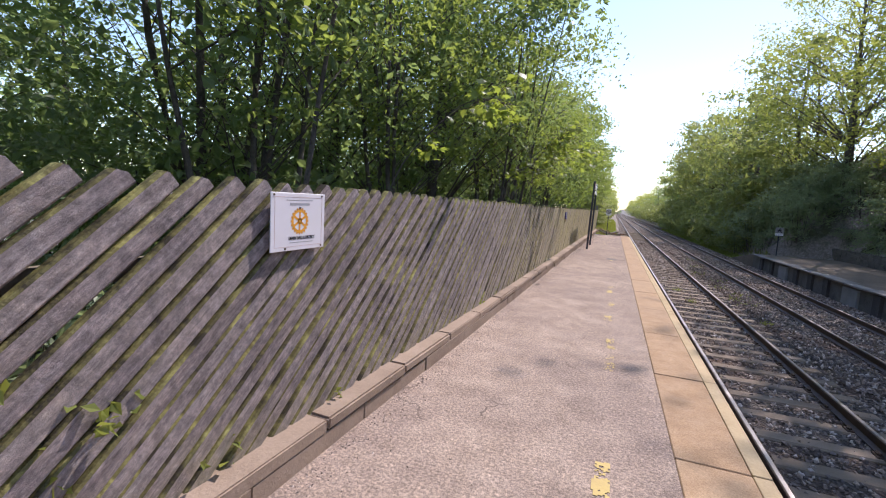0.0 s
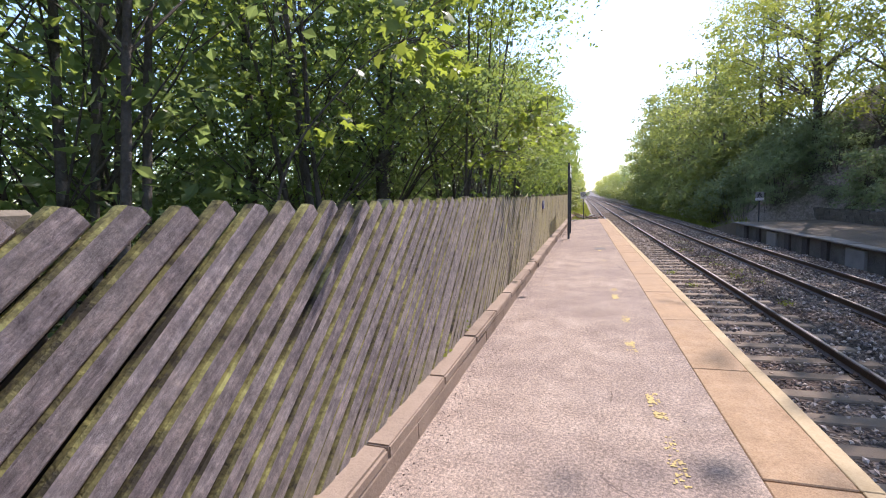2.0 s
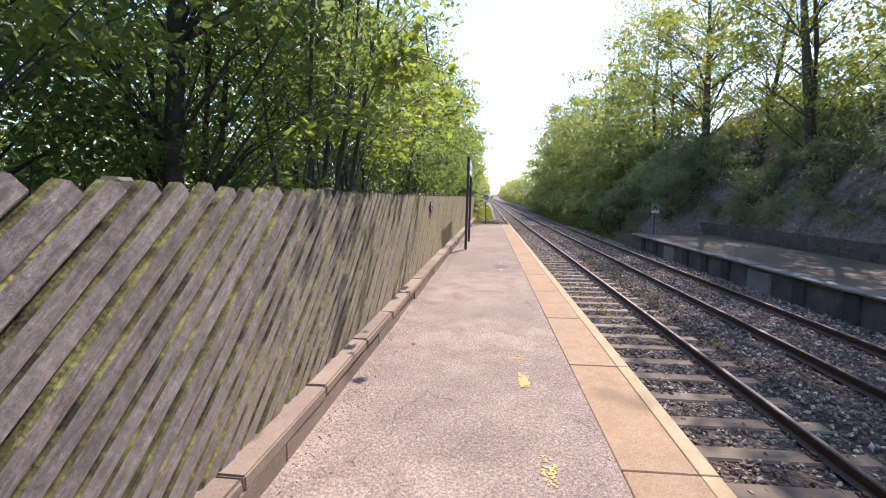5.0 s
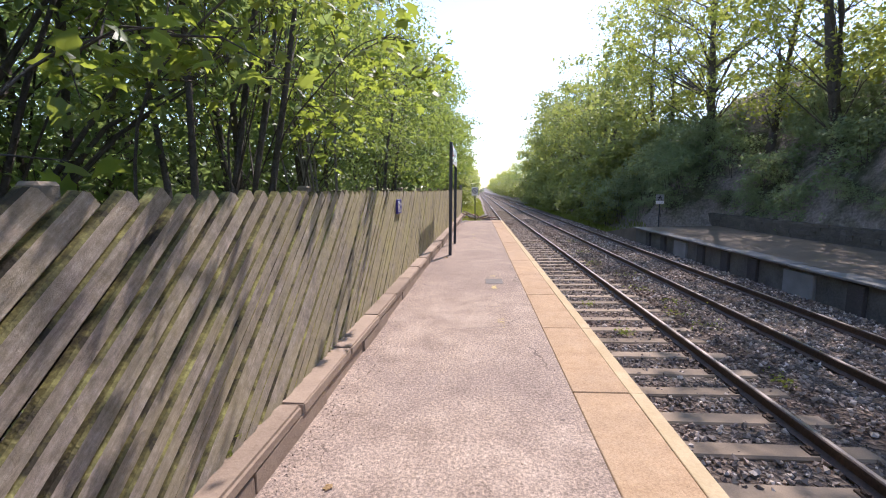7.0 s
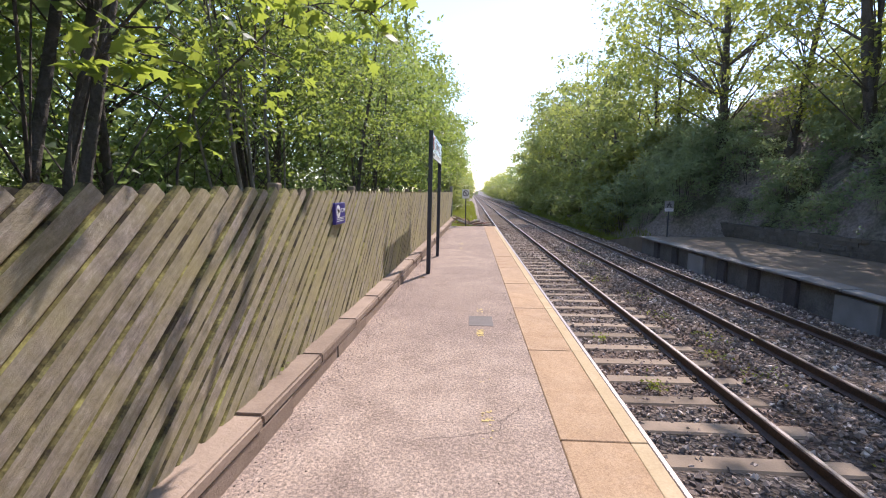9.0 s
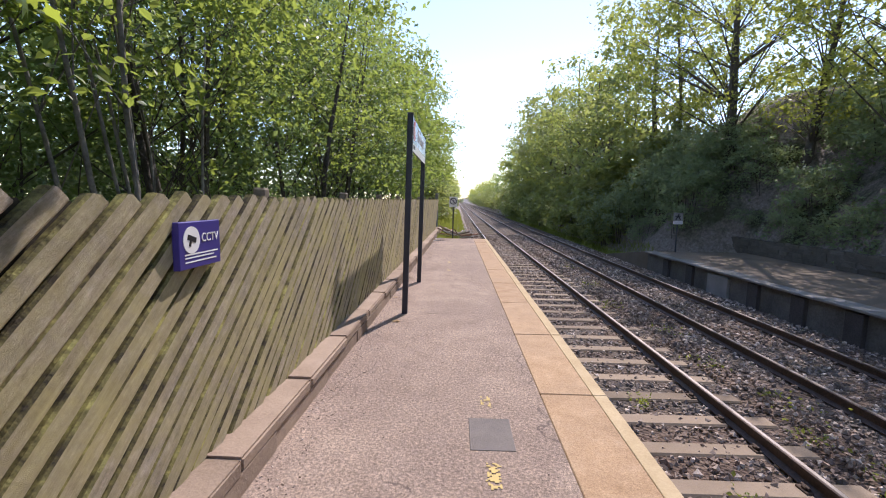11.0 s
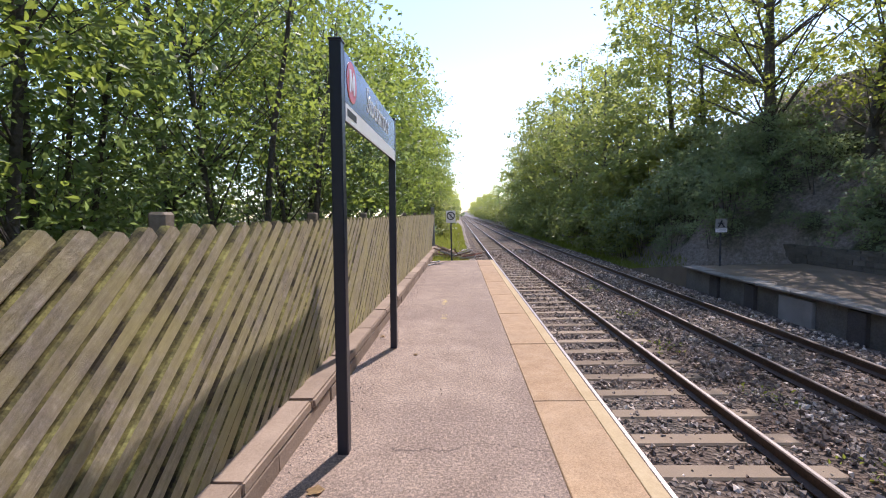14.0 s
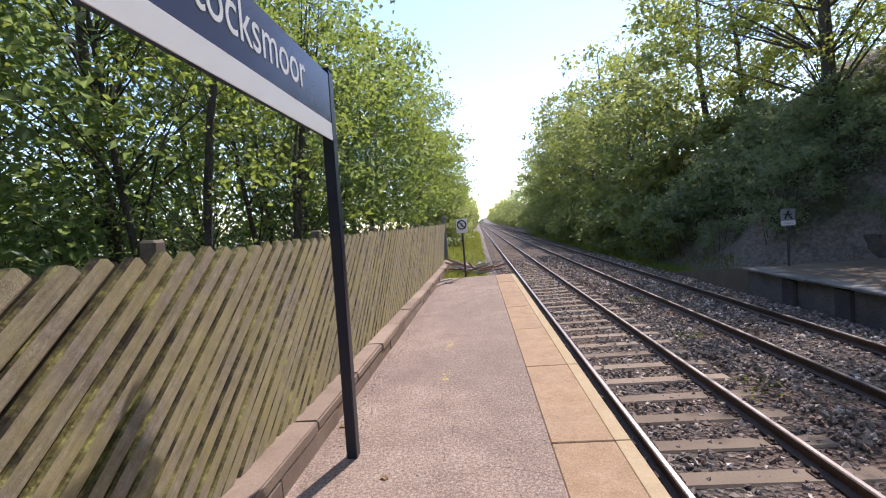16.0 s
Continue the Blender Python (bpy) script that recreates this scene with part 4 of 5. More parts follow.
def make_tree(seed, height, radius, base, clumps, per, leaf, trunk_r, material, shape=OVAL, stems=1, bark=None, clump_r=0.55, droop=0.0, label="", category="tree", kind_name="tree", spread=0.0):
    """A tree at the origin: tapered stems, limbs that reach the clumps of the crown, and leaves on twigs."""
    rnd, rng = random.Random(seed), np.random.default_rng(seed)
    tree = empty(kind_name)
    wood = Soup()
    spines = []
    for s in range(stems):
        a, off = rnd.uniform(0, 6.28), spread * rnd.uniform(0.4, 1.0)
        tilt = rnd.uniform(0.02, 0.06) + (0.11 if stems > 1 else 0)
        pts, rad = [], []
        for i in range(9):
            t = i / 8
            h = height * 0.9 * t * (1 if s == 0 else rnd.uniform(0.93, 1.0))
            wob = 0.12 * height * 0.1
            pts.append(Vector((math.cos(a) * (off + tilt * h) + wob * noise.noise(Vector((seed + s, t * 3, 0))), math.sin(a) * (off + tilt * h) + wob * noise.noise(Vector((seed + s, t * 3, 9))), h - 0.35)))
            rad.append(trunk_r * (1 - 0.85 * t) * (1.35 if i == 0 else 1) * (1.0 if stems == 1 else rnd.uniform(0.6, 1.0)))
        wood.tube(pts, rad, 8)
        spines.append(pts)
    centres = []
    made = 0
    while made < clumps:
        p = Vector((rnd.uniform(-1, 1), rnd.uniform(-1, 1), rnd.uniform(-1, 1)))
        if p.length > 1 or p.length < 0.35 and rnd.random() < 0.7:
            continue
        z = base + (height - base) * (p.z + 1) / 2
        swell = 0.75 + 0.5 * noise.noise(Vector((p.x * 1.5, p.y * 1.5, p.z * 1.5 + seed)))
        centres.append(Vector((p.x * radius * (0.8 + swell * 0.4), p.y * radius * (0.8 + swell * 0.4), z)))
        made += 1
    limbs = Soup()
    for i, c in enumerate(centres):
        if i % 2:
            continue
        sp = spines[(i // 2) % len(spines)]
        zt = max(0.15 * height, c.z - 0.35 * math.hypot(c.x, c.y) - 0.4)
        k = min(7, max(1, int(zt / (height * 0.9) * 8)))
        a = sp[k]
        mid = (a + c) / 2 + Vector((rnd.uniform(-0.2, 0.2), rnd.uniform(-0.2, 0.2), rnd.uniform(-0.05, 0.3)))
        r = max(0.009, trunk_r * (0.24 if i % 4 == 0 else 0.11) * (1 - 0.06 * k))
        limbs.tube([a, mid, c], [r, r * 0.6, r * 0.18], 4)
    shown = [("trunk", wood.mesh("trunk", bark or BARK), "dark bark")]
    if category == "tree":
        shown.append(("branchwork", limbs.mesh("branchwork", bark or BARK), ""))
    cs = np.array([tuple(c) for c in centres])
    rr = clump_r * rng.uniform(0.6, 1.35, clumps)
    which = rng.integers(0, clumps, clumps * per)
    g = np.clip(rng.normal(size=(clumps * per, 3)), -1.5, 1.5) * np.array([0.66, 0.66, 0.27])
    pos = cs[which] + g * rr[which][:, None]
    pos[:, 2] -= droop * np.abs(g[:, 0]) * rr[which]
    pos[:, 2] = np.maximum(pos[:, 2], 0.05)
    sizes = leaf * rng.uniform(0.6, 1.3, len(pos))
    shown.append(("crown", leaves("crown", pos, sizes, rng, material, shape), ""))
    for name, data, lab in shown:
        o = new(name, data)
        o.parent = tree
        tagged(o, lab)
    return tagged(tree, label, category)


WOOD_LABEL = "tall leafy broadleaf tree in the wood behind the fence"
BANK_LABEL = "tall leafy tree on the steep railway bank"
BELT_LABEL = "full-crowned broadleaf tree in the belt beside the railway"
SHRUB_LABEL = "dense dark green shrub beside the railway"
MODELS = {
    "maple_a": make_tree(21, 7.6, 2.2, 1.6, 105, 80, 0.088, 0.07, LEAF_BRIGHT, OVATE, 4, None, 0.46, 0.2, "young maple with broad bright leaves behind the fence", spread=0.35),
    "maple_b": make_tree(22, 8.6, 2.3, 1.9, 105, 80, 0.090, 0.085, LEAF_BRIGHT, OVATE, 2, None, 0.48, 0.2, "maple with broad yellow-green leaves behind the fence", spread=0.3),
    "maple_c": make_tree(23, 10.0, 2.7, 2.2, 115, 76, 0.092, 0.065, LEAF_BRIGHT, OVATE, 5, None, 0.5, 0.2, "many-stemmed maple with a dark leafy crown behind the fence", spread=0.6),
    "wood_a": make_tree(31, 11.0, 3.1, 1.8, 115, 70, 0.155, 0.15, LEAF, OVAL, 1, None, 0.7, 0.1, WOOD_LABEL),
    "wood_b": make_tree(32, 9.5, 2.8, 1.2, 110, 70, 0.15, 0.085, LEAF, OVAL, 4, None, 0.66, 0.1, WOOD_LABEL, spread=0.5),
    "wood_c": make_tree(35, 12.0, 3.3, 0.8, 95, 62, 0.24, 0.16, LEAF_BRIGHT, OVAL, 1, None, 0.85, 0.1, "tall sunlit broadleaf tree beside the railway"),
    "bank_a": make_tree(41, 13.0, 3.9, 1.3, 110, 44, 0.21, 0.21, LEAF_OAK, OVAL, 1, None, 0.8, 0.0, BANK_LABEL),
    "bank_b": make_tree(42, 11.5, 3.5, 1.0, 100, 44, 0.20, 0.15, LEAF_OAK, OVAL, 1, None, 0.76, 0.0, BANK_LABEL),
    "oak": make_tree(47, 13.5, 5.0, 1.8, 200, 78, 0.16, 0.25, LEAF_OAK, OVAL, 1, None, 0.78, 0.0, "spreading oak with sunlit yellow-green leaves on the bank"),
    "giant": make_tree(44, 21.0, 5.4, 9.0, 130, 42, 0.28, 0.27, LEAF_OAK, OVAL, 1, None, 1.15, 0.0, "very tall thick-trunked tree on the railway bank"),
    "shrub_a": make_tree(51, 2.6, 1.35, 0.1, 46, 46, 0.135, 0.03, LEAF_DARK, OVAL, 4, None, 0.42, 0.1, SHRUB_LABEL, "shrub", "shrub", 0.25),
    "shrub_b": make_tree(52, 1.5, 1.1, 0.05, 30, 44, 0.12, 0.02, LEAF_DARK, OVAL, 5, None, 0.36, 0.1, "low dark green bramble on the bank", "shrub", "bramble", 0.3),
    "birch": make_tree(66, 6.0, 1.3, 2.4, 26, 40, 0.075, 0.04, LEAF_BRIGHT, OVAL, 4, PALE_BARK, 0.4, 0.1, "slender pale-stemmed birch clump behind the fence", spread=0.5),
    "thicket": make_tree(67, 3.4, 1.7, 0.1, 62, 70, 0.085, 0.03, LEAF, OVAL, 5, None, 0.48, 0.1, "leafy thicket of saplings behind the fence", "shrub", "thicket", 0.5),
    "belt_shrub": make_tree(65, 2.8, 1.5, 0.1, 46, 26, 0.25, 0.03, LEAF_BELT, OVATE, 4, None, 0.5, 0.1, "dense leafy shrub at the foot of the tree belt", "shrub", "shrub", 0.25),
    "belt_a": make_tree(63, 13.5, 3.9, 0.2, 85, 44, 0.33, 0.2, LEAF_BELT, OVATE, 1, None, 0.95, 0.0, BELT_LABEL),
    "belt_b": make_tree(64, 11.0, 3.5, 0.2, 75, 44, 0.31, 0.2, LEAF_BELT, OVATE, 2, None, 0.9, 0.0, BELT_LABEL, spread=0.6),
    "far_a": make_tree(61, 12.5, 4.2, 0.6, 90, 28, 0.40, 0.22, LEAF_OAK, OVAL, 1, None, 1.15, 0.0, "tree in the distant belt along the railway"),
    "far_b": make_tree(62, 10.0, 3.6, 0.4, 80, 28, 0.37, 0.18, LEAF, OVAL, 1, None, 1.05, 0.0, "tree in the distant belt along the railway"),
}
USED = set()


def plant(model, x, y, size=1.0, turn=0.0, group="", sink=0.0, lean=0.0):
    m = pose(x, y, ground_height(x, y) - sink, 0, -lean, 0) @ pose(0, 0, 0, 0, 0, turn) @ Matrix.Diagonal((size, size, size, 1))
    if model in USED:
        ob = copy_thing(MODELS[model], m)
        ob.matrix_basis = m
    else:
        USED.add(model)
        ob = MODELS[model]
        ob.matrix_basis = m
    return tagged(ob, group=group)


def plant_all():
    rnd = random.Random(77)
    u = rnd.uniform
    # maples close behind the fence
    for i, (x, y, s) in enumerate([(-3.9, 0.4, 0.95), (-4.0, 3.9, 0.95), (-3.9, 7.4, 0.95), (-3.8, 14.0, 0.95), (-3.9, 17.6, 1.0), (-3.8, 21.4, 0.95), (-4.0, 25.0, 1.0), (-3.9, -3.2, 0.9)]):
        plant("maple_c" if y < 5 else "maple_a" if i % 2 == 0 else "maple_b", x, y, s, u(0, 360), "maples behind the fence")
    for x, y, s in ((-3.2, 11.6, 0.9),):
        plant("maple_c", x, y, s, u(0, 360), "maples behind the fence")
    for x, y, s in ((-3.0, 15.7, 1.0), (-3.3, 16.6, 0.9)):
        plant("birch", x, y, s, u(0, 360), "birches behind the fence")
    # the wood behind them
    for i, (x, y) in enumerate([(-4.6, 10.8), (-5.9, -5.5), (-6.4, 0.8), (-5.7, 5.0), (-6.6, 9.0), (-5.6, 12.6), (-6.4, 16.4), (-5.6, 20.0), (-6.2, 23.6), (-5.2, 28.0), (-9.5, -3), (-10, 3.2), (-9.2, 8), (-10.4, 13.4), (-9.4, 18.6), (-10, 24), (-8.8, 30), (-14, 0), (-14.6, 8), (-14, 16), (-14.5, 24), (-5.2, 32.0), (-5.6, 36.5)]):
        plant(("wood_a", "wood_b")[i % 2], x, y, u(0.9, 1.12), u(0, 360), "trees of the wood")
    for i in range(12):
        plant("far_b", -28 + u(-2, 2), -22 + i * 6.0, u(0.75, 1.0), u(0, 360), "trees of the wood")
    for i in range(15):
        plant("shrub_a", u(-12, -8), -6 + i * 2.8, u(1.3, 1.9), u(0, 360), "undergrowth behind the fence", 0.1)
    for i in range(9):
        plant(("far_a", "far_b")[i % 2], -21 + u(-3, 3), -14 + i * 7.5, u(0.8, 1.0), u(0, 360), "trees of the wood")
    # sunlit belt on the near side beyond the platform
    y, k = 31.0, 0
    while y < 78:
        plant("wood_c", -4.9 + u(-0.8, 0.6) + 0.9 * smooth(36, 60, y), y, u(0.85, 1.15), u(0, 360), "trees along the near side of the line")
        y += u(4.2, 5.4)
    while y < 330:
        plant(("far_a", "far_b")[k % 2], -5.2 + u(-0.6, 0.6) + 2.2 * smooth(90, 200, y), y, u(0.8, 1.05), u(0, 360), "trees along the near side of the line")
        y += u(6, 8) + (y - 78) * 0.03
        k += 1
    # the bank
    plant("oak", 12.5, 32.6, 1.0, 40, "trees on the bank", 0.2)
    for i, (x, y, s, lean) in enumerate([(13.9, 30.0, 0.9, -5), (18.5, 12.0, 1.0, 0), (16.2, -1.5, 1.0, 0), (15.0, -8, 1.1, 0), (21.0, 24.0, 0.7, 0), (15.3, 20.6, 0.9, 0), (16.2, 15.8, 0.9, 0), (18.5, 27.5, 0.95, 0), (19.5, 23.0, 1.0, 0), (13.4, 25.2, 1.1, 3), (15.2, 20.2, 0.85, 0), (12.8, 37.6, 1.0, 4)]):
        plant(("bank_a", "bank_b")[i % 2], x, y, s, u(0, 360), "trees on the bank", 0.2, lean)
    for x, y, s in ((15.4, 16.6, 0.85), (16.8, 20.8, 0.9), (16.0, 12.5, 0.8)):
        plant("belt_b", x, y, s, u(0, 360), "trees on the bank", 0.2)
    for x, y, s, lean in [(13.7, 19.0, 0.88, 11), (14.3, 17.7, 0.92, 12), (15.6, 18.2, 1.0, 6), (14.8, 12.6, 0.9, 11), (14.8, 22.6, 0.85, 8), (13.8, 25.6, 0.8, 9)]:
        plant("giant", x, y, s, u(0, 360), "tall trees on the bank", 0.2, lean)
    for i in range(8):
        plant(("far_a", "far_b")[i % 2], 27 + u(-2, 3), -2 + i * 7.0, u(0.45, 0.6), u(0, 360), "trees beyond the bank")
    # belt on the far side beyond the platform
    y, k = 40.5, 0
    while y < 80:
        plant(("belt_a", "belt_b", "bank_a")[k % 3], 11.8 + u(-0.9, 1.2), y, u(0.88, 1.2), u(0, 360), "trees along the far side of the line", 0.4)
        if k > 1 and k % 2:
            plant(("far_a", "far_b")[k % 2], 15.4 + u(-1.5, 1.5), y + 2.0, u(0.75, 1.25), u(0, 360), "trees along the far side of the line")
        y += u(3.6, 4.8)
        k += 1
    while y < 330:
        plant(("far_b", "far_a")[k % 2], 12.4 + u(-1.0, 1.2) - 1.6 * smooth(90, 200, y), y, u(0.8, 1.2) * (1 - 0.35 * smooth(85, 130, y)), u(0, 360), "trees along the far side of the line")
        y += u(5, 7) + (y - 80) * 0.03
        k += 1
    for i in range(9):
        plant(("far_b", "far_a")[i % 2], -22 + 6.5 * i + u(-1.5, 1.5), 350 + u(-8, 8), u(0.7, 1.0), u(0, 360), "trees closing the end of the view")
    # undergrowth on the bank and beside the far line
    for i in range(46):
        y = u(3, 31)
        x = 12.3 + 4.6 * u(0, 1)
        plant(("shrub_b", "shrub_a", "shrub_b")[i % 3], x, y, u(0.7, 1.25), u(0, 360), "undergrowth on the bank", 0.1)
    for i in range(14):
        plant("shrub_a", u(12.2, 14.6), 7.5 + i * 0.95 + u(-0.5, 0.5), u(0.9, 1.5), u(0, 360), "undergrowth on the bank", 0.1)
    for x, y, s in ((9.3, 36.6, 1.15), (8.9, 38.2, 1.0), (10.2, 35.4, 1.2), (9.6, 40.0, 1.3), (11.2, 34.6, 0.9), (9.4, 34.2, 0.6)):
        plant("shrub_a", x, y, s, u(0, 360), "shrubs beside the far line", 0.1)
    for i in range(17):
        plant(("shrub_a", "shrub_b")[i % 2], u(9.7, 12.6), u(31.2, 37), u(0.7, 1.2), u(0, 360), "shrubs beside the far line", 0.1)
    for i in range(7):
        plant("shrub_a", u(18.5, 21), 20 + i * 2.4 + u(-0.8, 0.8), u(0.8, 1.2), u(0, 360), "undergrowth on the bank", 0.1)
    for i in range(16):
        plant("shrub_b", 11.95 + u(-0.15, 0.25), 6.5 + i * 1.55 + u(-0.5, 0.5), u(0.4, 0.75), u(0, 360), "undergrowth on the bank", 0.1)
    y = 38.0
    while y < 90:
        plant("belt_shrub", 9.1 + u(-0.4, 0.5), y, u(0.8, 1.35), u(0, 360), "shrubs beside the far line", 0.1)
        plant("belt_shrub", 10.6 + u(-0.5, 0.5), y + 0.9, u(1.2, 1.8), u(0, 360), "shrubs beside the far line", 0.1)
        y += u(1.7, 2.3) + (y - 31) * 0.03
    while y < 230:
        plant("belt_shrub", 9.6 + u(-0.4, 0.6), y, u(1.4, 2.1), u(0, 360), "shrubs beside the far line", 0.2)
        plant("belt_shrub", -3.4 + u(-0.6, 0.4), y, u(1.2, 2.0), u(0, 360), "shrubs beside the near line", 0.2)
        y += u(4, 6) + (y - 90) * 0.04
    # low growth behind the fence and along the near line
    for i in range(26):
        plant("shrub_b", u(-3.4, -2.9) if i % 3 else u(-7, -5), -1 + i * 1.25 + u(-0.5, 0.5), u(0.6, 0.95), u(0, 360), "undergrowth behind the fence", 0.1)
    for i in range(15):
        plant("thicket", u(-6.8, -5.2), -3 + i * 2.0 + u(-0.6, 0.6), u(0.85, 1.2), u(0, 360), "undergrowth behind the fence", 0.1)
    y = 36.0
    while y < 80:
        plant("shrub_b", -3.0 + u(-0.5, 0.4), y, u(0.8, 1.3), u(0, 360), "shrubs beside the near line", 0.1)
        if y > 42:
            plant("belt_shrub", -2.3 + u(-0.5, 0.4), y + 1.0, u(0.7, 1.2), u(0, 360), "shrubs beside the near line", 0.1)
        y += u(2.5, 4)


plant_all()


def build_sapling(seed, x, y, turn, size, low=0.0):
    """A maple sapling that grows behind the fence and arches over it."""
    rnd, rng = random.Random(seed), np.random.default_rng(seed)
    ob = empty("maple_sapling", (x, y, ground_height(x, y)), turn)
    stem = [Vector(p) for p in ((0, 0, -0.2), (0.05, 0.03, 1.2), (0.25, -0.04, 2.15 - low), (0.75, 0.05, 2.75 - low), (1.25, 0.0, 3.05 - low), (1.7, 0.06, 3.0 - low))]
    wood = Soup()
    fine, rad = [], []
    for i in range(21):
        t = i / 20 * 5
        k = min(4, int(t))
        f = t - k
        p0, p1, p2, p3 = stem[max(0, k - 1)], stem[k], stem[k + 1], stem[min(5, k + 2)]
        p = 0.5 * (2 * p1 + (p2 - p0) * f + (2 * p0 - 5 * p1 + 4 * p2 - p3) * f * f + (3 * p1 - p0 - 3 * p2 + p3) * f ** 3)
        fine.append((p + 0.06 * Vector((noise.noise(Vector((t, seed, 0))), noise.noise(Vector((t, seed, 5))), 0))) * size)
        rad.append(0.014 - 0.0115 * i / 20)
    wood.tube(fine, rad, 6)
    spots = []
    for i in range(15):
        k = rnd.choice((2, 3, 3, 4, 4))
        t = rnd.random()
        a = stem[k] * (1 - t) + stem[min(5, k + 1)] * t
        end = a + Vector((rnd.uniform(0.0, 0.45), rnd.uniform(-0.75, 0.75), rnd.uniform(-0.3, 0.35)))
        mid = (a + end) / 2 + Vector((0, 0, 0.07))
        twig = Soup()
        twig.tube([a * size, mid * size, end * size], [0.007, 0.005, 0.002], 4)
        new("twig", twig.mesh("twig", BARK)).parent = ob
        for j in range(9):
            q = rnd.random() ** 0.6
            c = (a * (1 - q) + end * q) * size + Vector((rnd.uniform(-0.1, 0.1), rnd.uniform(-0.1, 0.1), rnd.uniform(-0.1, 0.04)))
            spots.append(tuple(c))
    for name, me in (("stem", wood.mesh("stem", BARK)), ("foliage", leaves("foliage", np.array(spots), rng.uniform(0.08, 0.145, len(spots)), rng, LEAF_SAPLING, LOBED, 0.62))):
        o = new(name, me)
        o.parent = ob
    tagged(ob, "maple sapling with broad bright leaves arching over the fence", "sapling", "saplings over the fence")


for i, (x, y, turn, size, low) in enumerate([(-2.6, 4.6, 30, 0.95, 0.0), (-2.4, 9.8, 10, 1.0, 0.0), (-2.35, 10.9, -35, 1.02, 0.0), (-2.4, 11.7, 0, 1.0, 0.0), (-2.5, 12.7, 12, 1.0, 0.0), (-2.4, 8.4, 60, 0.95, 0.5)]):
    build_sapling(200 + i, x, y, turn, size, low)


def build_ivy():
    """Ivy, ferns and weeds that cover much of the bank."""
    rng = np.random.default_rng(25)
    n = 90000
    x = 11.45 + 6.5 * rng.random(n) ** 1.2
    y = rng.uniform(2, 37, n)
    cover = np.array([noise.noise(Vector((a * 0.5, b * 0.5, 3.3))) + 0.6 * noise.noise(Vector((a * 1.7, b * 1.7, 8.1))) for a, b in zip(x, y)])
    keep = cover + rng.uniform(-0.15, 0.15, n) + np.where(y < 20.5, 0.25, 0.0) > 0.14
    x, y, cover = x[keep], y[keep], cover[keep]
    z = np.array([ground_height(a, b) for a, b in zip(x, y)]) + np.abs(rng.normal(size=len(x))) * (0.08 + 0.4 * np.clip(cover, 0, 0.6)) + np.where(x < 11.75, 0.12 - 0.35 * rng.random(len(x)), 0)
    me = leaves("bank_ivy", np.stack([x, y, z], 1), rng.uniform(0.08, 0.19, len(x)), rng, LEAF_DARK)
    tagged(new("bank_ivy", me), "ivy, ferns and weeds spread over the shaded bank", "ivy", kind="stuff")


build_ivy()


def build_grass():
    rng = np.random.default_rng(15)
    n1, n2 = 15000, 7000
    x = np.concatenate([rng.uniform(-3.2, 0.35, n1), 7.75 + 1.5 * rng.random(n2) ** 1.4])
    y = np.concatenate([28.2 + 55 * rng.random(n1) ** 2.0, 32.5 + 50 * rng.random(n2) ** 1.6])
    n = n1 + n2
    z = np.array([ground_height(p, q) for p, q in zip(x, y)])
    h = rng.uniform(0.10, 0.40, n) * np.where(x < 2, np.clip(1.0 - 0.35 * (x + 1.0), 0.3, 1.2), 0.9)
    lean = rng.normal(size=(n, 2)) * 0.35
    w = 0.012 + 0.0014 * (y - 28)
    ang = rng.uniform(0, 3.14, n)
    dx, dy = np.cos(ang) * w, np.sin(ang) * w
    base = np.stack([x, y, z - 0.03], 1)
    v = np.stack([base + np.stack([-dx, -dy, 0 * x], 1), base + np.stack([dx, dy, 0 * x], 1), base + np.stack([lean[:, 0] * h, lean[:, 1] * h, h], 1)], 1)
    f = (np.array([0, 1, 2])[None] + 3 * np.arange(n)[:, None]).tolist()
    tagged(mesh_object("grass", v.reshape(-1, 3).tolist(), f, GRASS), "long yellow-green grass beside the line beyond the platforms", "grass", kind="stuff")


build_grass()


def build_timber_pile():
    rnd = random.Random(19)
    for i in range(34):
        l = rnd.uniform(0.7, 1.7)
        a = rnd.uniform(0, 360)
        d = rnd.uniform(0.05, 0.55)
        x, y = -0.2 + d * math.cos(radians(a)), 30.3 + 1.4 * d * math.sin(radians(a))
        s = rnd.uniform(0.018, 0.042)
        bm = box(-s, s, -l / 2, l / 2, -s * 0.7, s * 0.7, 0.006)
        ob = tagged(part("old_timber", bm, (TIMBER, PALE_TIMBER, TIMBER, RED_TIMBER)[i % 4], None), "discarded weathered timber in a heap beyond the platform", "timber", "heap of old timber")
        tilt = -rnd.uniform(8, 34) * (1 - d)
        ob.matrix_basis = pose(x, y, ground_height(x, y) + 0.05 + 0.3 * (0.6 - d) + 0.35 * l * abs(math.sin(radians(tilt))) * 0.5, 0, 0, a + 90 + rnd.uniform(-35, 35)) @ pose(0, 0, 0, tilt)


build_timber_pile()
for x, y, l, turn in ((-0.98, 26.7, 0.9, -28), (-0.9, 27.5, 0.75, -40)):
    stick = tagged(part("old_timber", box(-0.025, 0.025, -l / 2, l / 2, 0.0, 0.035, 0.006), PALE_TIMBER, None), "pale broken timber lying on the platform beside the kerb", "timber", "heap of old timber")
    stick.matrix_basis = pose(x, y, 0.0, 0, 0, turn)


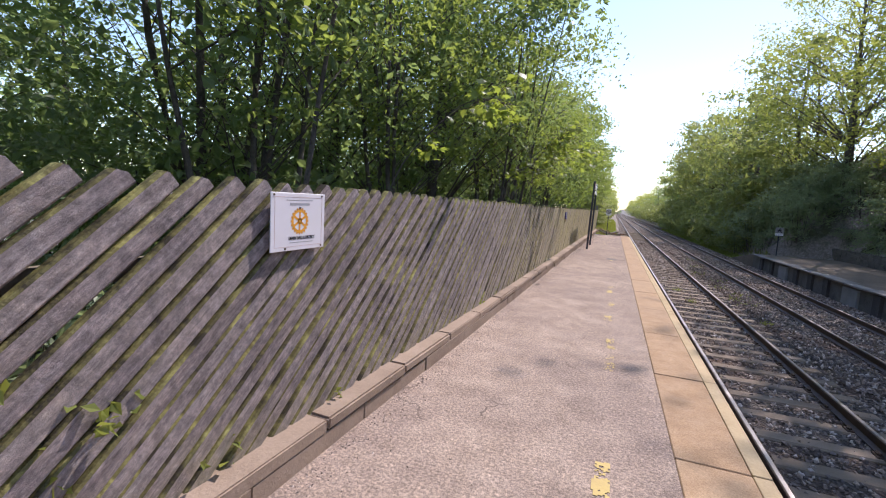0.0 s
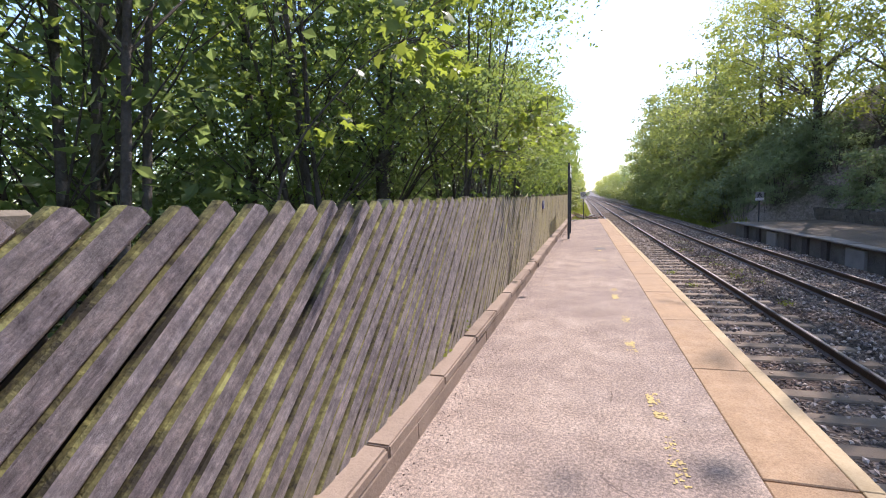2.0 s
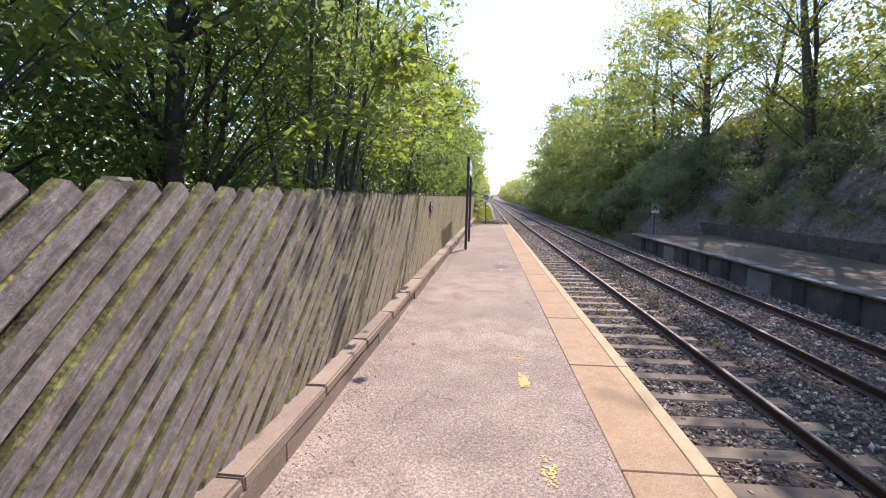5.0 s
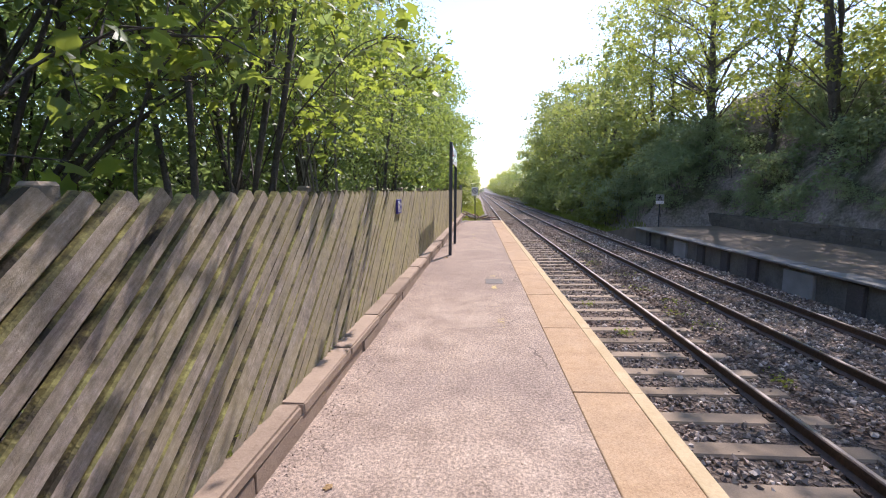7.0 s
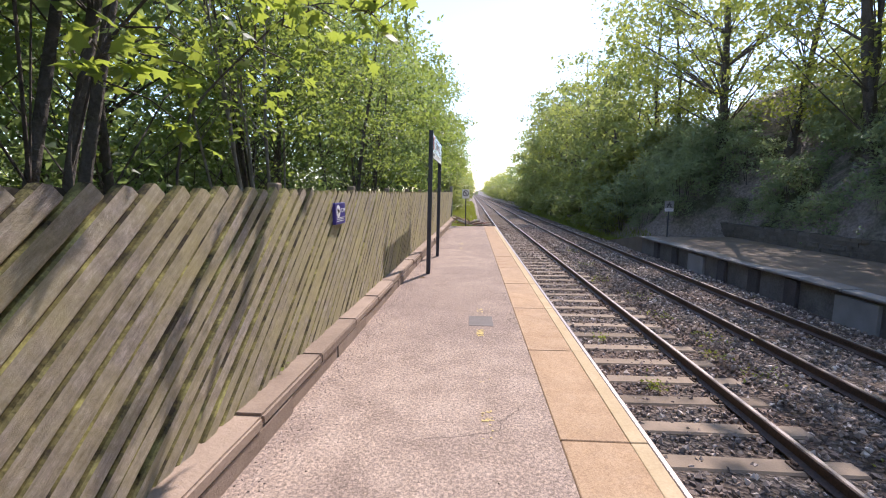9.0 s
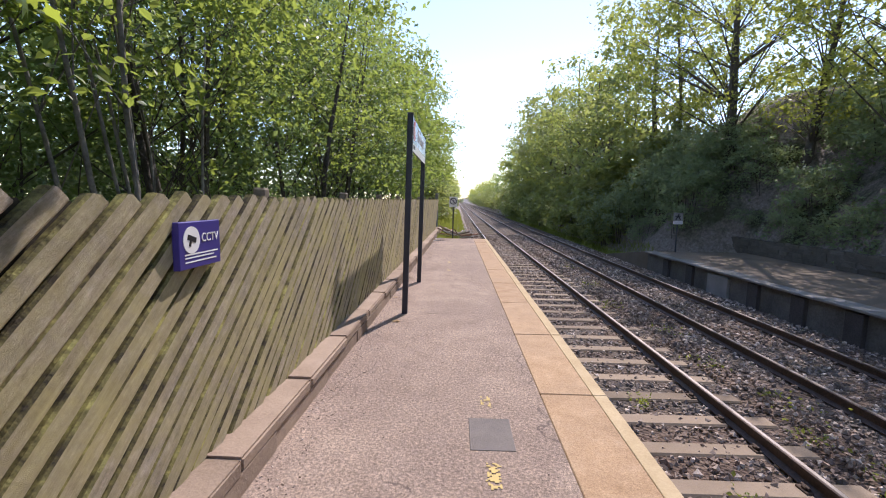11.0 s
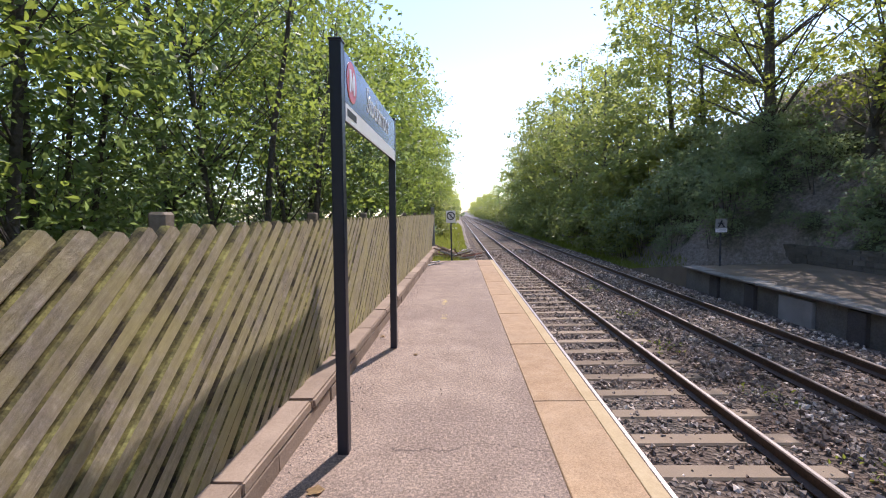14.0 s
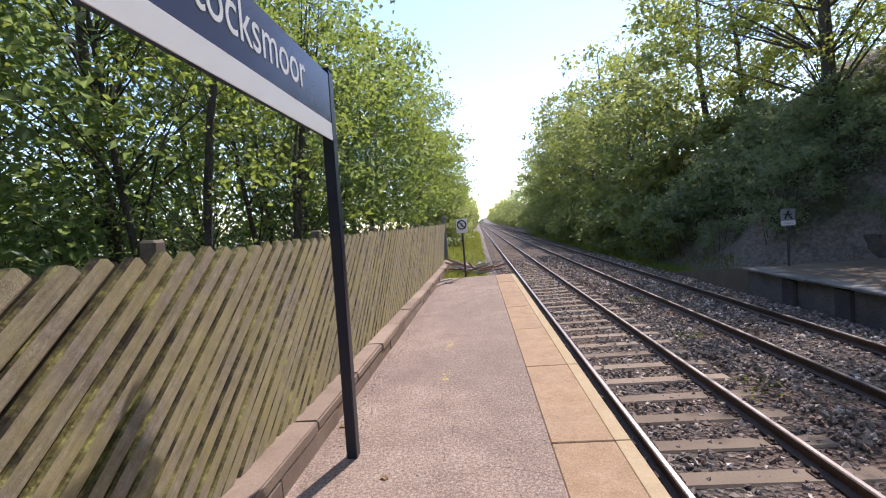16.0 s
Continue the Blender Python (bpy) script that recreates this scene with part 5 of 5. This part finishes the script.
def build_grit():
    """Loose grit and crumbled mortar that gathers along the kerb foot."""
    rng = np.random.default_rng(33)
    n = 5200
    y = rng.uniform(0.5, 27.5, n)
    d = np.abs(rng.normal(size=n)) * 0.13
    x = np.array([kerb_x(v) for v in y]) + 0.015 + d
    some = rng.random(n) < 0.16
    x = np.where(some, rng.uniform(-1.0, 0.45, n), x)
    size = rng.uniform(0.0025, 0.0075, (n, 1, 1))
    base = np.array([(1, 0, 0), (-0.7, 0.8, 0), (-0.6, -0.9, 0), (0, 0, 0.9)], float)
    turn = rng.uniform(0, 6.28, n)
    c, q = np.cos(turn)[:, None], np.sin(turn)[:, None]
    p = base[None] * rng.uniform(0.7, 1.4, (n, 4, 1)) * size
    p = np.stack([p[:, :, 0] * c - p[:, :, 1] * q, p[:, :, 0] * q + p[:, :, 1] * c, p[:, :, 2]], 2) + np.stack([x, y, 0 * x], 1)[:, None, :]
    f = (np.array([(0, 1, 3), (1, 2, 3), (2, 0, 3)])[None] + 4 * np.arange(n)[:, None, None]).reshape(-1, 3)
    tagged(mesh_object("loose_grit", p.reshape(-1, 3).tolist(), f.tolist(), STONES), "loose grit along the foot of the kerb", "gravel", kind="stuff")


build_grit()


def build_weed(seed, y, out, z, size):
    """A small weed that grows from a joint of the kerb or through the fence."""
    rng = np.random.default_rng(seed)
    n = 26
    x0 = fence_x(y) + out
    c = np.array([x0, y, z]) + np.abs(rng.normal(size=(n, 3))) * np.array([0.035, 0.05, 0.06]) * size * np.where(rng.random((n, 3)) < 0.5, -1, 1) * np.array([1, 1, 1])
    c[:, 2] = z + np.abs(c[:, 2] - z)
    c[:, 0] = np.maximum(c[:, 0], x0 - 0.01)
    ob = empty("weed", (x0, y, z))
    for q in c:
        new("leaf", leaves("leaf", (q - np.array([x0, y, z]))[None], rng.uniform(0.035, 0.075, 1) * size, rng, GRASS, OVAL, 0.4)).parent = ob
    tagged(ob, "small green weed growing between fence and kerb", "weed", "weeds along the fence")


for i, (y, out, z, size) in enumerate([(0.92, 0.035, 0.62, 1.2), (0.55, 0.03, 0.88, 1.0), (1.45, 0.0, 0.19, 1.2), (2.25, 0.0, 0.19, 0.7), (5.3, 0.0, 0.19, 0.8), (6.0, 0.0, 0.19, 1.0), (9.2, 0.0, 0.19, 0.7), (12.2, 0.0, 0.19, 0.8), (15.4, 0.0, 0.19, 0.7), (0.75, 0.03, 0.42, 0.9), (10.6, 0.0, 0.19, 0.6)]):
    build_weed(400 + i, y, out, z, size)


def build_track_weeds():
    """Low tufts of weeds between the ballast stones."""
    rng = np.random.default_rng(500)
    spots = []
    for x, y, size in ((4.1, 15.6, 1.1), (3.9, 16.4, 0.9), (4.25, 17.3, 1.2), (4.0, 18.6, 1.0), (4.2, 20.4, 1.2), (3.8, 22.6, 1.1), (4.1, 25.2, 1.2), (2.5, 15.2, 0.6), (2.3, 17.2, 0.6), (4.3, 29.0, 1.3), (3.9, 13.2, 0.8)):
        c = np.array([x, y, SLEEPER_Z + 0.02]) + rng.normal(size=(46, 3)) * np.array([0.13, 0.17, 0.0]) * size
        c[:, 2] += np.abs(rng.normal(size=46)) * 0.05 * size
        spots.append(c)
    c = np.concatenate(spots)
    ob = new("track_weeds", leaves("track_weeds", c, rng.uniform(0.03, 0.075, len(c)), rng, GRASS, OVAL, 0.4))
    tagged(ob, "low tufts of green weeds growing in the ballast", "weed", kind="stuff")


build_track_weeds()


def build_dry_leaf(x, y, size, turn):
    """A curled dead leaf that lies on the tarmac."""
    bm = bmesh.new()
    ring = []
    for i in range(14):
        a = i / 14 * 2 * math.pi
        r = size * (0.62 + 0.38 * abs(math.cos(2.5 * a)))
        ring.append(bm.verts.new((r * math.cos(a), 0.8 * r * math.sin(a), 0.006 + 0.16 * (r * math.sin(a)) ** 2 / size)))
    top = bm.verts.new((0, 0, 0.006))
    for i in range(14):
        bm.faces.new((top, ring[i], ring[(i + 1) % 14]))
    bmesh.ops.solidify(bm, geom=bm.faces[:], thickness=0.0012)
    ob = tagged(part("dry_leaf", bm, DRY_LEAF, None), "curled tan dead leaf lying on the tarmac platform", "leaf", "dead leaves on the platform")
    ob.matrix_basis = pose(x, y, 0.0, 0, 0, turn)


DRY_LEAF = worn("dry_leaf", (0.30, 0.19, 0.09), (0.52, 0.36, 0.19), 30, 90, 0.8, 0.3, 0.002)
for x, y, size, turn in ((-0.87, 16.63, 0.055, 20), (-1.05, 17.9, 0.035, 80), (-0.55, 18.9, 0.03, 140), (-1.02, 19.6, 0.035, 10), (-0.95, 9.2, 0.03, 60)):
    build_dry_leaf(x, y, size, turn)
